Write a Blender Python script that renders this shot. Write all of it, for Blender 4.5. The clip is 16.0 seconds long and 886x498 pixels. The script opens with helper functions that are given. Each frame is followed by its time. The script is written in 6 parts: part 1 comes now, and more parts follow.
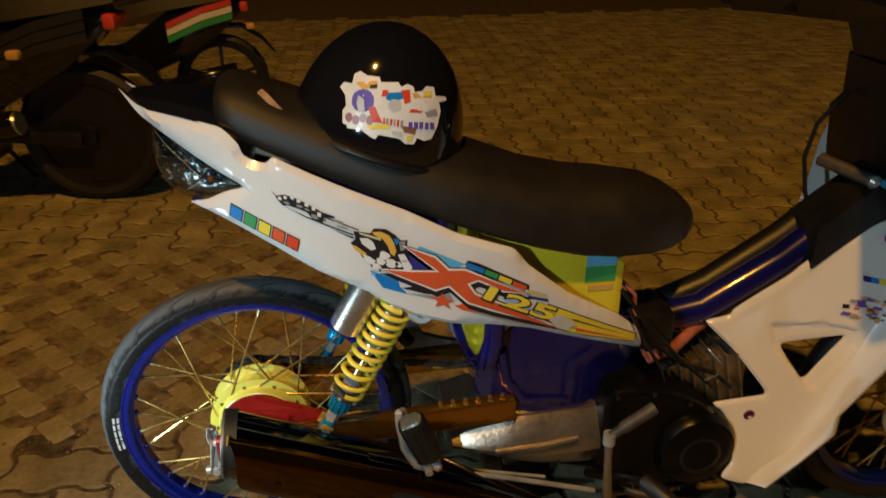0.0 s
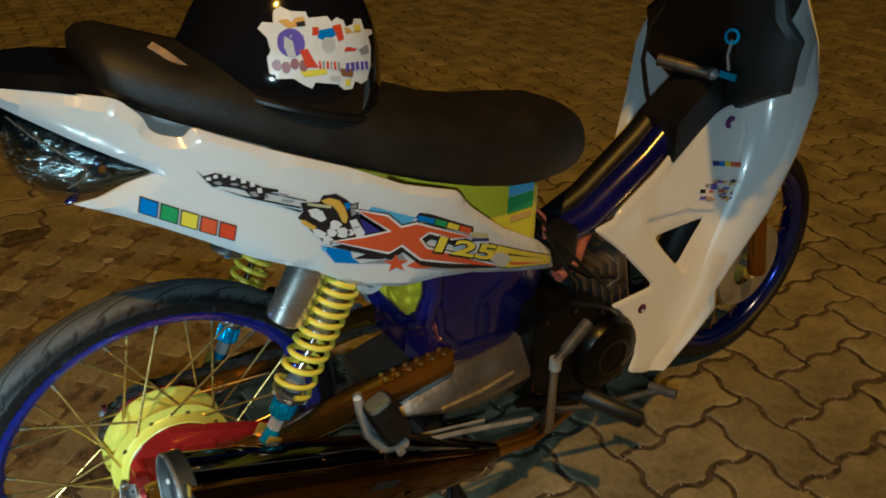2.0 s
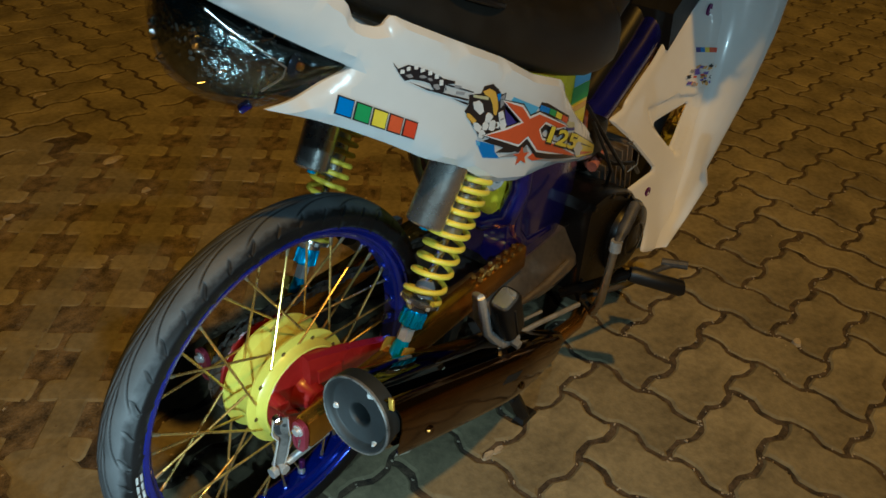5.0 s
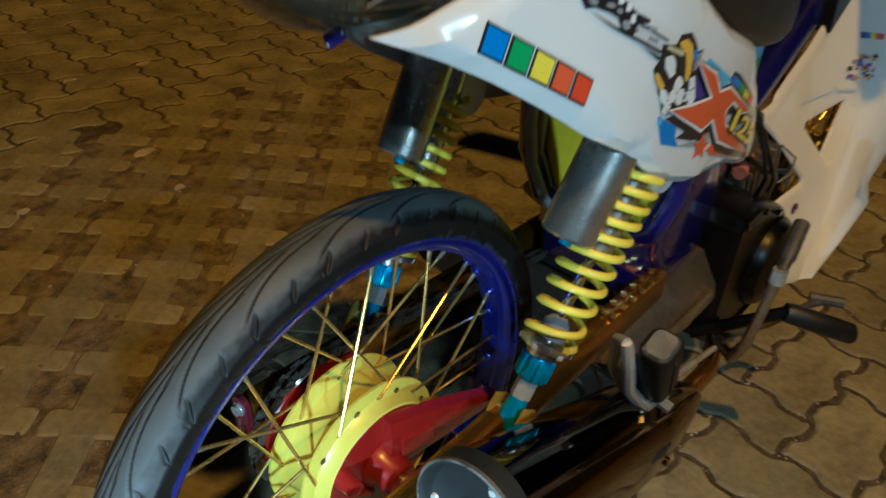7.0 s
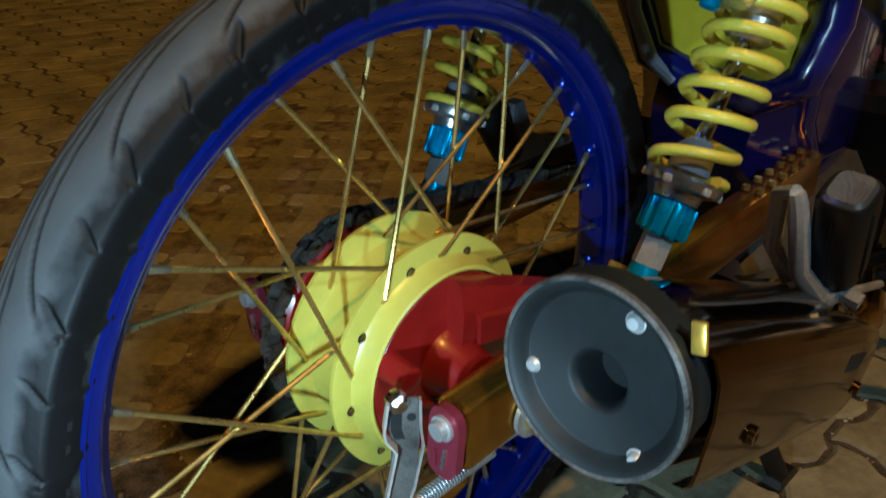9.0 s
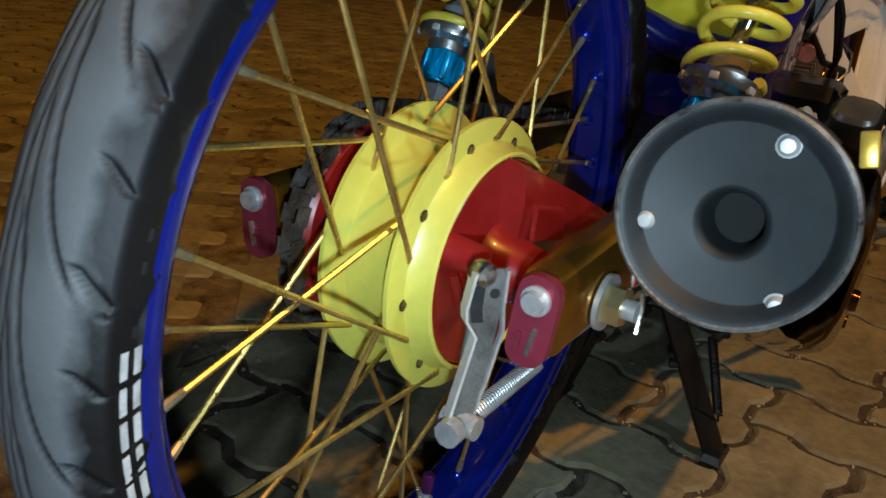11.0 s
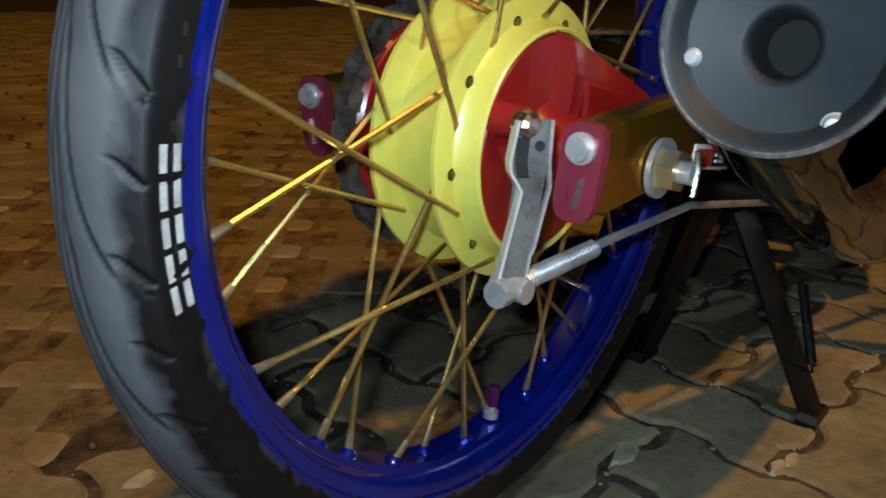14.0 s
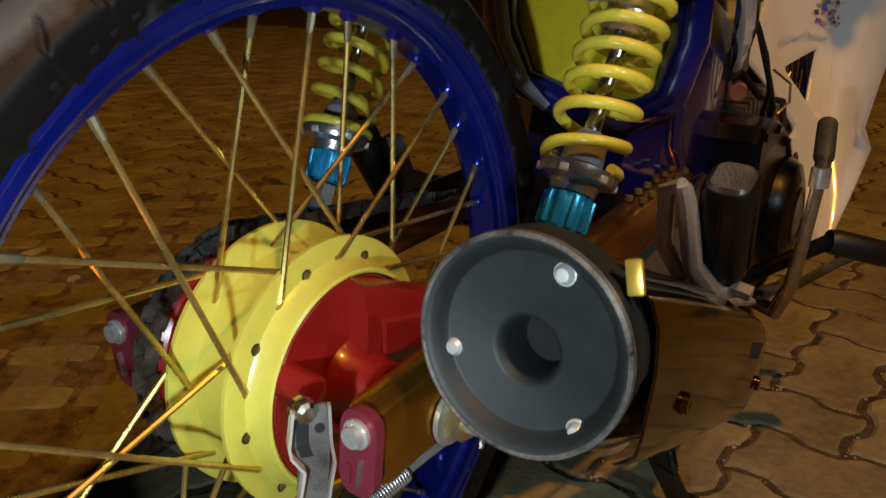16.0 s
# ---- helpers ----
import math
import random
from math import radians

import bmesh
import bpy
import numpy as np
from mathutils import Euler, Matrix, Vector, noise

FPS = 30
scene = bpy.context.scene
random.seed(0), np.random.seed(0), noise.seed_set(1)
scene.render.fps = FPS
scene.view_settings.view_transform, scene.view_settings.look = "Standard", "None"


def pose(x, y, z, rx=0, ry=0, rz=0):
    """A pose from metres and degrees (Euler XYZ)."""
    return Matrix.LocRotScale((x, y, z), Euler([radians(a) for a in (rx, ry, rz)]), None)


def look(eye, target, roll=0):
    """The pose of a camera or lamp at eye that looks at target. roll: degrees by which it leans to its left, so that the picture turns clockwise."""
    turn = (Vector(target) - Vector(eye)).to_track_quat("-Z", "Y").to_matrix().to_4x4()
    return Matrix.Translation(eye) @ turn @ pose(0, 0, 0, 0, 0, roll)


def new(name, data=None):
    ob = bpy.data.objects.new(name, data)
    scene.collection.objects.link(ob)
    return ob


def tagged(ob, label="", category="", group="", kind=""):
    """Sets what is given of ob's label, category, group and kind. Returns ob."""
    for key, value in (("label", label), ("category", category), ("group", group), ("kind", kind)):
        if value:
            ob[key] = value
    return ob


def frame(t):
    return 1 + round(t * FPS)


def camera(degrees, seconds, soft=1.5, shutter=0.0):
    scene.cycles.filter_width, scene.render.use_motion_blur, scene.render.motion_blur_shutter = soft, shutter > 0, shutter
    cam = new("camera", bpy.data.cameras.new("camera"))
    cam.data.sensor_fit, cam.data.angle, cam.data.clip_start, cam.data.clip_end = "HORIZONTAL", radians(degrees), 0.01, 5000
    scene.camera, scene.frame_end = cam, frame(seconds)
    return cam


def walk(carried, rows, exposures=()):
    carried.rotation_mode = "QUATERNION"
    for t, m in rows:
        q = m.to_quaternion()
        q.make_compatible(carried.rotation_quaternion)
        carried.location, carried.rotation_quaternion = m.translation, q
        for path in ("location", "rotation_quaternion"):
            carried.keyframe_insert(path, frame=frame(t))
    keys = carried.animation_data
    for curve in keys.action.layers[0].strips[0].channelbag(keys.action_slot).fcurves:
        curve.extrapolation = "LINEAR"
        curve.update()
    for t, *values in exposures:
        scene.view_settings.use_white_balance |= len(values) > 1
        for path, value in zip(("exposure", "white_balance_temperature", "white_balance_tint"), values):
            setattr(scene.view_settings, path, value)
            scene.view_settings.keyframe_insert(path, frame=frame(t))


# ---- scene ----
cam = camera(60.07, 16.0, 1.5, 0.4)
# seconds, eye, target, roll
PATH = [
    (0, (0.1543, -1.1058, 1.1889), (0.2862, -0.2144, 0.7552), -0.26),
    (0.5, (0.0691, -1.0695, 1.1573), (0.2954, -0.2103, 0.6985), 1.33),
    (1, (0.0398, -0.9677, 1.1431), (0.3270, -0.1358, 0.6683), 0.82),
    (1.5, (-0.0040, -0.9286, 1.1544), (0.3720, -0.1487, 0.6541), 2.15),
    (2, (-0.1387, -0.8775, 1.1452), (0.3550, -0.1636, 0.6488), 0.51),
    (2.5, (-0.2501, -0.8400, 1.1213), (0.2815, -0.1681, 0.6055), 0.48),
    (3, (-0.2557, -0.7889, 1.1020), (0.2844, -0.1565, 0.5466), 3.03),
    (3.2, (-0.2556, -0.7747, 1.1076), (0.2848, -0.1477, 0.5466), 3.11),
    (5.3, (-0.4806, -0.5817, 1.0874), (0.1826, -0.0922, 0.5212), 3.70),
    (5.5, (-0.4566, -0.5699, 1.0836), (0.1939, -0.0704, 0.5114), 4.12),
    (6, (-0.4135, -0.5304, 1.0450), (0.2164, -0.0210, 0.4587), 4.33),
    (6.5, (-0.4060, -0.4495, 1.0276), (0.2615, 0.0409, 0.4674), 4.17),
    (7, (-0.3454, -0.3810, 0.9283), (0.2951, 0.1543, 0.3777), 4.37),
    (7.5, (-0.2744, -0.3189, 0.8059), (0.3426, 0.2569, 0.2694), 4.03),
    (8, (-0.2707, -0.3097, 0.7348), (0.3635, 0.3204, 0.2868), 2.44),
    (8.5, (-0.2799, -0.3163, 0.6923), (0.3523, 0.3224, 0.2537), 0.51),
    (9, (-0.2851, -0.3250, 0.6549), (0.3352, 0.3106, 0.1953), -0.33),
    (9.2, (-0.2896, -0.3250, 0.6351), (0.3347, 0.3054, 0.1737), -0.06),
    (11.3, (-0.3810, -0.2180, 0.5314), (0.4142, 0.2675, 0.1681), 6.22),
    (11.5, (-0.3917, -0.2144, 0.5312), (0.3976, 0.2840, 0.1725), 5.53),
    (12, (-0.4101, -0.2150, 0.5125), (0.3683, 0.3057, 0.1618), 4.88),
    (12.5, (-0.4051, -0.2275, 0.4984), (0.3500, 0.3229, 0.1421), 3.80),
    (13, (-0.3953, -0.2481, 0.4785), (0.3355, 0.3393, 0.1309), 2.75),
    (13.5, (-0.3879, -0.2592, 0.4662), (0.3385, 0.3324, 0.1165), 2.73),
    (14, (-0.3712, -0.2717, 0.4583), (0.3499, 0.3290, 0.1131), 2.04),
    (14.5, (-0.3404, -0.2940, 0.4628), (0.3940, 0.2900, 0.1169), 2.15),
    (15, (-0.3167, -0.3048, 0.5071), (0.4354, 0.2632, 0.1730), 0.88),
    (15.5, (-0.3031, -0.3049, 0.5578), (0.4682, 0.2385, 0.2264), 0.32),
    (16, (-0.2943, -0.3055, 0.5874), (0.4783, 0.2296, 0.2459), 0.09),
]
# seconds, stops, kelvin, tint
TINT = [(0.0, 0.06, 6100, 10), (0.8, 0.03, 5500, 3), (3.2, -0.15, 5350, -1), (6.5, -0.11, 5300, -1), (7.2, 0.10, 4900, -1), (8.3, -0.05, 4850, 0), (9.0, -0.24, 5000, 3), (11.3, -0.14, 5700, 14), (14.0, -0.12, 5700, 15), (16.0, -0.30, 6500, 19)]
walk(cam, [(t, look(eye, target, roll)) for t, eye, target, roll in PATH], TINT)

# ---------------------------------------------------------------- light
world = bpy.data.worlds.new("night")
scene.world = world
world.use_nodes = True
_bg = world.node_tree.nodes["Background"]
_bg.inputs["Color"].default_value = (0.62, 0.80, 1.0, 1)
_bg.inputs["Strength"].default_value = 0.0038


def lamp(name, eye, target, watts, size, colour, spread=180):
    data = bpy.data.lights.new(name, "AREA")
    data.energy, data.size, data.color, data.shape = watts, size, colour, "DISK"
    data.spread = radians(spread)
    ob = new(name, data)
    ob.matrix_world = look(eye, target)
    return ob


# the sodium lamp over the parking place, on the camera's side
lamp("street_lamp_light", (-1.25, -4.30, 9.9), (0.6, 1.6, 0.0), 665, 0.32, (1.0, 0.455, 0.055))
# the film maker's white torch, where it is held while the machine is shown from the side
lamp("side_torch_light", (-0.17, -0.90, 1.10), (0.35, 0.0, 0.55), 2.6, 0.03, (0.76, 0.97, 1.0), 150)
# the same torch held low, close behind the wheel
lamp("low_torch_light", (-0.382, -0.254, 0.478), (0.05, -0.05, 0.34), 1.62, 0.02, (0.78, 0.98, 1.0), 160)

# ---------------------------------------------------------------- materials


def mat(name, colour, rough=0.5, metal=0.0, vary=0.12, scale=12.0, bump=0.0, bscale=60.0, coat=0.0,
        second=None, random_value=0.0, rough_vary=0.1, island=False):
    """A procedural surface: colour varied at two scales, uneven gloss, fine relief."""
    m = bpy.data.materials.new(name)
    m.use_nodes = True
    nt = m.node_tree
    b = nt.nodes["Principled BSDF"]
    link, add = nt.links.new, nt.nodes.new
    co = add("ShaderNodeTexCoord")
    n1 = add("ShaderNodeTexNoise")
    n1.inputs["Scale"].default_value, n1.inputs["Detail"].default_value = scale, 5
    n2 = add("ShaderNodeTexNoise")
    n2.inputs["Scale"].default_value, n2.inputs["Detail"].default_value = scale * 9, 3
    link(co.outputs["Object"], n1.inputs["Vector"])
    link(co.outputs["Object"], n2.inputs["Vector"])
    blend = add("ShaderNodeMath")
    blend.operation = "MULTIPLY_ADD"
    link(n2.outputs["Fac"], blend.inputs[0])
    blend.inputs[1].default_value = 0.45
    link(n1.outputs["Fac"], blend.inputs[2])
    ramp = add("ShaderNodeValToRGB")
    lo = [c * (1 - 1.6 * vary) for c in (second or colour)]
    hi = [min(1.0, c * (1 + vary)) for c in colour]
    ramp.color_ramp.elements[0].position, ramp.color_ramp.elements[1].position = 0.45, 0.95
    ramp.color_ramp.elements[0].color, ramp.color_ramp.elements[1].color = (*lo, 1), (*hi, 1)
    link(blend.outputs[0], ramp.inputs["Fac"])
    out = ramp.outputs["Color"]
    if random_value:
        info = add("ShaderNodeNewGeometry" if island else "ShaderNodeObjectInfo")
        hsv = add("ShaderNodeHueSaturation")
        rng = add("ShaderNodeMapRange")
        rng.inputs["To Min"].default_value, rng.inputs["To Max"].default_value = 1 - random_value, 1 + random_value
        link(info.outputs["Random Per Island" if island else "Random"], rng.inputs["Value"])
        link(rng.outputs["Result"], hsv.inputs["Value"])
        link(out, hsv.inputs["Color"])
        out = hsv.outputs["Color"]
    link(out, b.inputs["Base Color"])
    b.inputs["Metallic"].default_value = metal
    rr = add("ShaderNodeMapRange")
    rr.inputs["To Min"].default_value, rr.inputs["To Max"].default_value = max(0.02, rough - rough_vary), min(1, rough + rough_vary)
    link(n1.outputs["Fac"], rr.inputs["Value"])
    link(rr.outputs["Result"], b.inputs["Roughness"])
    if coat:
        b.inputs["Coat Weight"].default_value, b.inputs["Coat Roughness"].default_value = coat, 0.06
    if bump:
        n3 = add("ShaderNodeTexNoise")
        n3.inputs["Scale"].default_value, n3.inputs["Detail"].default_value = bscale, 6
        link(co.outputs["Object"], n3.inputs["Vector"])
        bp = add("ShaderNodeBump")
        bp.inputs["Strength"].default_value, bp.inputs["Distance"].default_value = bump, 0.004
        link(n3.outputs["Fac"], bp.inputs["Height"])
        link(bp.outputs["Normal"], b.inputs["Normal"])
    return m


PAVER = mat("concrete_paver", (0.235, 0.203, 0.118), 0.85, vary=0.34, scale=7, bump=0.40, bscale=150, second=(0.215, 0.180, 0.102), random_value=0.14)
PAVER_FAR = mat("concrete_paver_far", (0.235, 0.203, 0.118), 0.85, vary=0.34, scale=7, bump=0.40, bscale=150, second=(0.215, 0.180, 0.102), random_value=0.14, island=True)
SOIL = mat("joint_soil", (0.075, 0.055, 0.034), 0.95, vary=0.6, scale=40, bump=1.0, bscale=160)
EARTH = mat("packed_earth", (0.160, 0.122, 0.070), 0.95, vary=0.55, scale=30, bump=1.0, bscale=140)
WHITE = mat("white_paint", (0.73, 0.73, 0.72), 0.22, vary=0.03, scale=4, coat=0.6, rough_vary=0.06)
VINYL = mat("black_vinyl", (0.014, 0.012, 0.009), 0.46, vary=0.2, scale=20, bump=0.25, bscale=700)
BLACK = mat("black_plastic", (0.007, 0.007, 0.0075), 0.42, vary=0.25, scale=15, bump=0.1, bscale=400)
GLOSS = mat("gloss_black", (0.006, 0.006, 0.007), 0.07, vary=0.2, scale=6, coat=0.5, rough_vary=0.03)
RUBBER = mat("tyre_sidewall", (0.011, 0.011, 0.012), 0.55, vary=0.3, scale=14, bump=0.15, bscale=160)
TYRE = mat("tyre_rubber", (0.0045, 0.0045, 0.005), 0.55, vary=0.3, scale=14, bump=0.08, bscale=220)


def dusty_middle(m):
    """A grey dusty band round the middle of the tread, with a ragged border; the grooves are coloured darker."""
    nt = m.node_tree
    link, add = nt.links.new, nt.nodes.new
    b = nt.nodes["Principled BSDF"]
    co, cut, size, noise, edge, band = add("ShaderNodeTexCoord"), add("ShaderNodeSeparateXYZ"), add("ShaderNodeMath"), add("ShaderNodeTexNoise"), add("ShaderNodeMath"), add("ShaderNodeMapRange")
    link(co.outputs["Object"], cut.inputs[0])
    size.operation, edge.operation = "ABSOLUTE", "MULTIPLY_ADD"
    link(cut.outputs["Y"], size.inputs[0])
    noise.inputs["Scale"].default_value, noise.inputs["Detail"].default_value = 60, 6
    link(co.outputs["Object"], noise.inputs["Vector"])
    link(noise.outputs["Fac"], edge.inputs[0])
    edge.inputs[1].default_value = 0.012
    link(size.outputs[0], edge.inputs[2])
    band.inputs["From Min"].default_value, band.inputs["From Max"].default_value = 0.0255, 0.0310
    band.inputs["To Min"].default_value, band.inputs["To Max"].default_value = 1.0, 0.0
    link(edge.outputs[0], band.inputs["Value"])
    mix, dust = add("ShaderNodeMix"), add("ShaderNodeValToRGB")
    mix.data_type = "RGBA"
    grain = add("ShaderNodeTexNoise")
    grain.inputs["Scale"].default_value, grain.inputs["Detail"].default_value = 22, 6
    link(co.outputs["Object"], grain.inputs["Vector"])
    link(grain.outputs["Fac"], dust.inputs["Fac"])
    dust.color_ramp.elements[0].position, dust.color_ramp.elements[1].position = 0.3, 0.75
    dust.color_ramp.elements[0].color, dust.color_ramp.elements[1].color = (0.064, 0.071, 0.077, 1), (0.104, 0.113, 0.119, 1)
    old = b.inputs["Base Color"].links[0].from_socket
    deep, groove_fade = add("ShaderNodeAttribute"), add("ShaderNodeMath")
    deep.attribute_name, groove_fade.operation = "groove", "MULTIPLY_ADD"
    link(deep.outputs["Fac"], groove_fade.inputs[0])
    groove_fade.inputs[1].default_value, groove_fade.inputs[2].default_value = -0.85, 1.0
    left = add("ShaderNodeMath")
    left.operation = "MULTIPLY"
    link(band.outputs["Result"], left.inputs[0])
    link(groove_fade.outputs[0], left.inputs[1])
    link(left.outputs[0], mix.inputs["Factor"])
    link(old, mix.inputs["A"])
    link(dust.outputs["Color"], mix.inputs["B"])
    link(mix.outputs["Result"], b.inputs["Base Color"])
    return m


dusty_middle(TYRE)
TYRE.node_tree.nodes["Principled BSDF"].inputs["Specular IOR Level"].default_value = 0.3
ZINC = mat("bright_zinc", (0.58, 0.58, 0.56), 0.38, metal=0.35, vary=0.15, scale=40)
NIPPLE = mat("worn_nipple", (0.40, 0.33, 0.19), 0.36, metal=0.8, vary=0.3, scale=60)
WHITE_MARK = mat("white_rubber_mark", (0.42, 0.42, 0.41), 0.7, vary=0.3, scale=90)
# near-black for holes and slots: their shade is put into the colour
HOLESHADE = mat("tyre_groove", (0.012, 0.013, 0.014), 0.85, vary=0.2)
BLUE = mat("blue_anodised", (0.008, 0.030, 0.50), 0.20, metal=0.75, vary=0.2, scale=8, coat=1.0)
BLUE.node_tree.nodes["Principled BSDF"].inputs["Coat Roughness"].default_value = 0.18
NAVY = mat("dark_blue_paint", (0.006, 0.006, 0.095), 0.2, vary=0.25, scale=7, coat=0.8)
GOLD = mat("gold_spoke", (0.74, 0.54, 0.17), 0.28, metal=0.9, vary=0.25, scale=30)
GOLDDARK = mat("stained_brass", (0.30, 0.21, 0.06), 0.4, metal=0.8, vary=0.3, scale=60)
GOLDARM = mat("gold_anodised", (0.42, 0.20, 0.022), 0.22, metal=0.9, vary=0.18, scale=9)
BRONZE = mat("bronze_plate", (0.105, 0.047, 0.007), 0.12, metal=0.95, vary=0.3, scale=5, bump=0.12, bscale=16, rough_vary=0.05)
DARKCHROME = mat("black_chrome", (0.10, 0.085, 0.06), 0.06, metal=1.0, vary=0.15, scale=5, rough_vary=0.02)
STEEL = mat("zinc_steel", (0.55, 0.55, 0.54), 0.34, metal=0.6, vary=0.25, scale=25)
CHROME = mat("polished_rod", (0.62, 0.60, 0.55), 0.2, metal=1.0, vary=0.12, scale=18)
BRUSHED = mat("brushed_aluminium", (0.60, 0.60, 0.57), 0.27, metal=0.92, vary=0.1, scale=30, bump=0.08, bscale=500)
CASTING = mat("cast_aluminium", (0.42, 0.37, 0.31), 0.30, metal=0.9, vary=0.25, scale=10, bump=0.15, bscale=120)
YELLOW = mat("yellow_paint", (0.82, 0.70, 0.03), 0.3, vary=0.08, scale=10, coat=0.4)
HUBYEL = mat("yellow_hub_paint", (0.60, 0.57, 0.085), 0.42, vary=0.08, scale=16, coat=0.9)
HUBYEL.node_tree.nodes["Principled BSDF"].inputs["Coat Roughness"].default_value = 0.30
YELLOWGOLD = mat("bright_gold", (0.62, 0.40, 0.06), 0.3, metal=0.6, vary=0.2, scale=30)
SPRING = mat("yellow_spring_paint", (0.80, 0.66, 0.06), 0.35, vary=0.1, scale=30, coat=0.3)
RED = mat("red_paint", (0.23, 0.010, 0.008), 0.28, vary=0.15, scale=12, coat=0.5)
PINK = mat("pink_anodised", (0.25, 0.032, 0.055), 0.35, metal=0.4, vary=0.15, scale=20)
TEAL = mat("blue_collar", (0.02, 0.36, 0.66), 0.3, metal=0.45, vary=0.15, scale=30)
PURPLE = mat("purple_bolt", (0.16, 0.03, 0.16), 0.3, metal=0.7, vary=0.2, scale=60)
DARKCAP = mat("dark_grey_cap", (0.0108, 0.0144, 0.0158), 0.58, vary=0.3, scale=18, bump=0.03, bscale=200)
# near-black for openings; stands for the shade inside them
GAPSHADE = mat("soot", (0.006, 0.007, 0.007), 0.95, vary=0.2)
SCUFF = mat("scuffed_rim", (0.15, 0.15, 0.145), 0.5, metal=0.4, vary=0.62, scale=55)
SMOKE = mat("smoked_lens", (0.006, 0.010, 0.010), 0.05, vary=0.3, scale=10, coat=1.0, rough_vary=0.03)
SMOKE.node_tree.nodes["Principled BSDF"].inputs["Alpha"].default_value = 0.38


def pale_specks(m, colour):
    """Scattered pale specks and smears on a glossy face."""
    nt = m.node_tree
    link, add = nt.links.new, nt.nodes.new
    b = nt.nodes["Principled BSDF"]
    co, cells, patch, near, size, lie, mix = add("ShaderNodeTexCoord"), add("ShaderNodeTexVoronoi"), add("ShaderNodeTexNoise"), add("ShaderNodeMath"), add("ShaderNodeMapRange"), add("ShaderNodeMath"), add("ShaderNodeMix")
    cells.inputs["Scale"].default_value = 150
    patch.inputs["Scale"].default_value, patch.inputs["Detail"].default_value = 28, 4
    for n in (cells, patch):
        link(co.outputs["Object"], n.inputs["Vector"])
    size.inputs["From Min"].default_value, size.inputs["From Max"].default_value = 0.42, 0.72
    size.inputs["To Min"].default_value, size.inputs["To Max"].default_value = 0.03, 0.42
    link(patch.outputs["Fac"], size.inputs["Value"])
    near.operation = "LESS_THAN"
    link(cells.outputs["Distance"], near.inputs[0])
    link(size.outputs["Result"], near.inputs[1])
    lie.operation = "MULTIPLY"
    link(near.outputs[0], lie.inputs[0])
    lie.inputs[1].default_value = 0.6
    mix.data_type = "RGBA"
    link(lie.outputs[0], mix.inputs["Factor"])
    link(b.inputs["Base Color"].links[0].from_socket, mix.inputs["A"])
    mix.inputs["B"].default_value = (*colour, 1)
    link(mix.outputs["Result"], b.inputs["Base Color"])


pale_specks(SMOKE, (0.30, 0.38, 0.38))
REFLECTOR = mat("chrome_reflector", (0.40, 0.50, 0.50), 0.18, metal=1.0, vary=0.5, scale=30, bump=1.0, bscale=70)
PINKISH = mat("red_hose", (0.40, 0.13, 0.09), 0.6, vary=0.3, scale=40, bump=0.3, bscale=120)
INK = {k: mat("print_" + k, c, 0.35, vary=0.06, scale=30, coat=0.4) for k, c in dict(
    black=(0.015, 0.015, 0.02), white=(0.75, 0.75, 0.74), red=(0.62, 0.06, 0.02), orange=(0.64, 0.10, 0.03), blue=(0.01, 0.20, 0.62),
    navy=(0.03, 0.03, 0.22), green=(0.04, 0.33, 0.10), yellow=(0.80, 0.66, 0.05), sky=(0.12, 0.45, 0.75),
    grey=(0.30, 0.30, 0.31), tan=(0.65, 0.38, 0.10), violet=(0.12, 0.08, 0.45), pale=(0.55, 0.52, 0.30), pale_grey=(0.55, 0.56, 0.56), amber=(0.72, 0.42, 0.06), maroon=(0.30, 0.13, 0.14), brown=(0.26, 0.12, 0.05)).items()}

# ---------------------------------------------------------------- mesh helpers


def part(name, bm, material, parent=None, label="", smooth=35):
    """Links a bmesh as one mesh object, under a thing or a part if one is given."""
    bmesh.ops.recalc_face_normals(bm, faces=bm.faces)
    me = bpy.data.meshes.new(name)
    bm.to_mesh(me)
    bm.free()
    for mm in material if isinstance(material, list) else [material]:
        me.materials.append(mm)
    if smooth:
        me.polygons.foreach_set("use_smooth", [True] * len(me.polygons))
        me.set_sharp_from_angle(angle=radians(smooth))
    ob = new(name, me)
    ob.parent = parent
    return tagged(ob, label=label) if label else ob


def thing(name, label, category, group="", kind=""):
    ob = new(name)
    ob.empty_display_size = 0.05
    return tagged(ob, label=label, category=category, group=group, kind=kind)


def V(*a):
    return Vector(a[0] if len(a) == 1 else a)


def add_tube(bm, pts, r, n=8, closed=False, cap=True):
    """A round rod along pts; r: one radius, or one a point."""
    pts = [V(p) for p in pts]
    rad = r if isinstance(r, (list, tuple)) else [r] * len(pts)
    count = len(pts)
    rings, up = [], None
    for i, p in enumerate(pts):
        a = pts[(i - 1) % count] if closed or i else p
        b = pts[(i + 1) % count] if closed or i < count - 1 else p
        d = (b - a).normalized()
        if up is None:
            up = d.orthogonal().normalized()
        up = (up - d * up.dot(d)).normalized()
        side = d.cross(up)
        rings.append([bm.verts.new(p + rad[i] * (math.cos(2 * math.pi * k / n) * up + math.sin(2 * math.pi * k / n) * side)) for k in range(n)])
    for i in range(count if closed else count - 1):
        A, B = rings[i], rings[(i + 1) % count]
        for k in range(n):
            bm.faces.new((A[k], A[(k + 1) % n], B[(k + 1) % n], B[k]))
    if cap and not closed:
        bm.faces.new(rings[0][::-1])
        bm.faces.new(rings[-1])
    return bm


def tube(pts, r, n=8, closed=False):
    return add_tube(bmesh.new(), pts, r, n, closed)


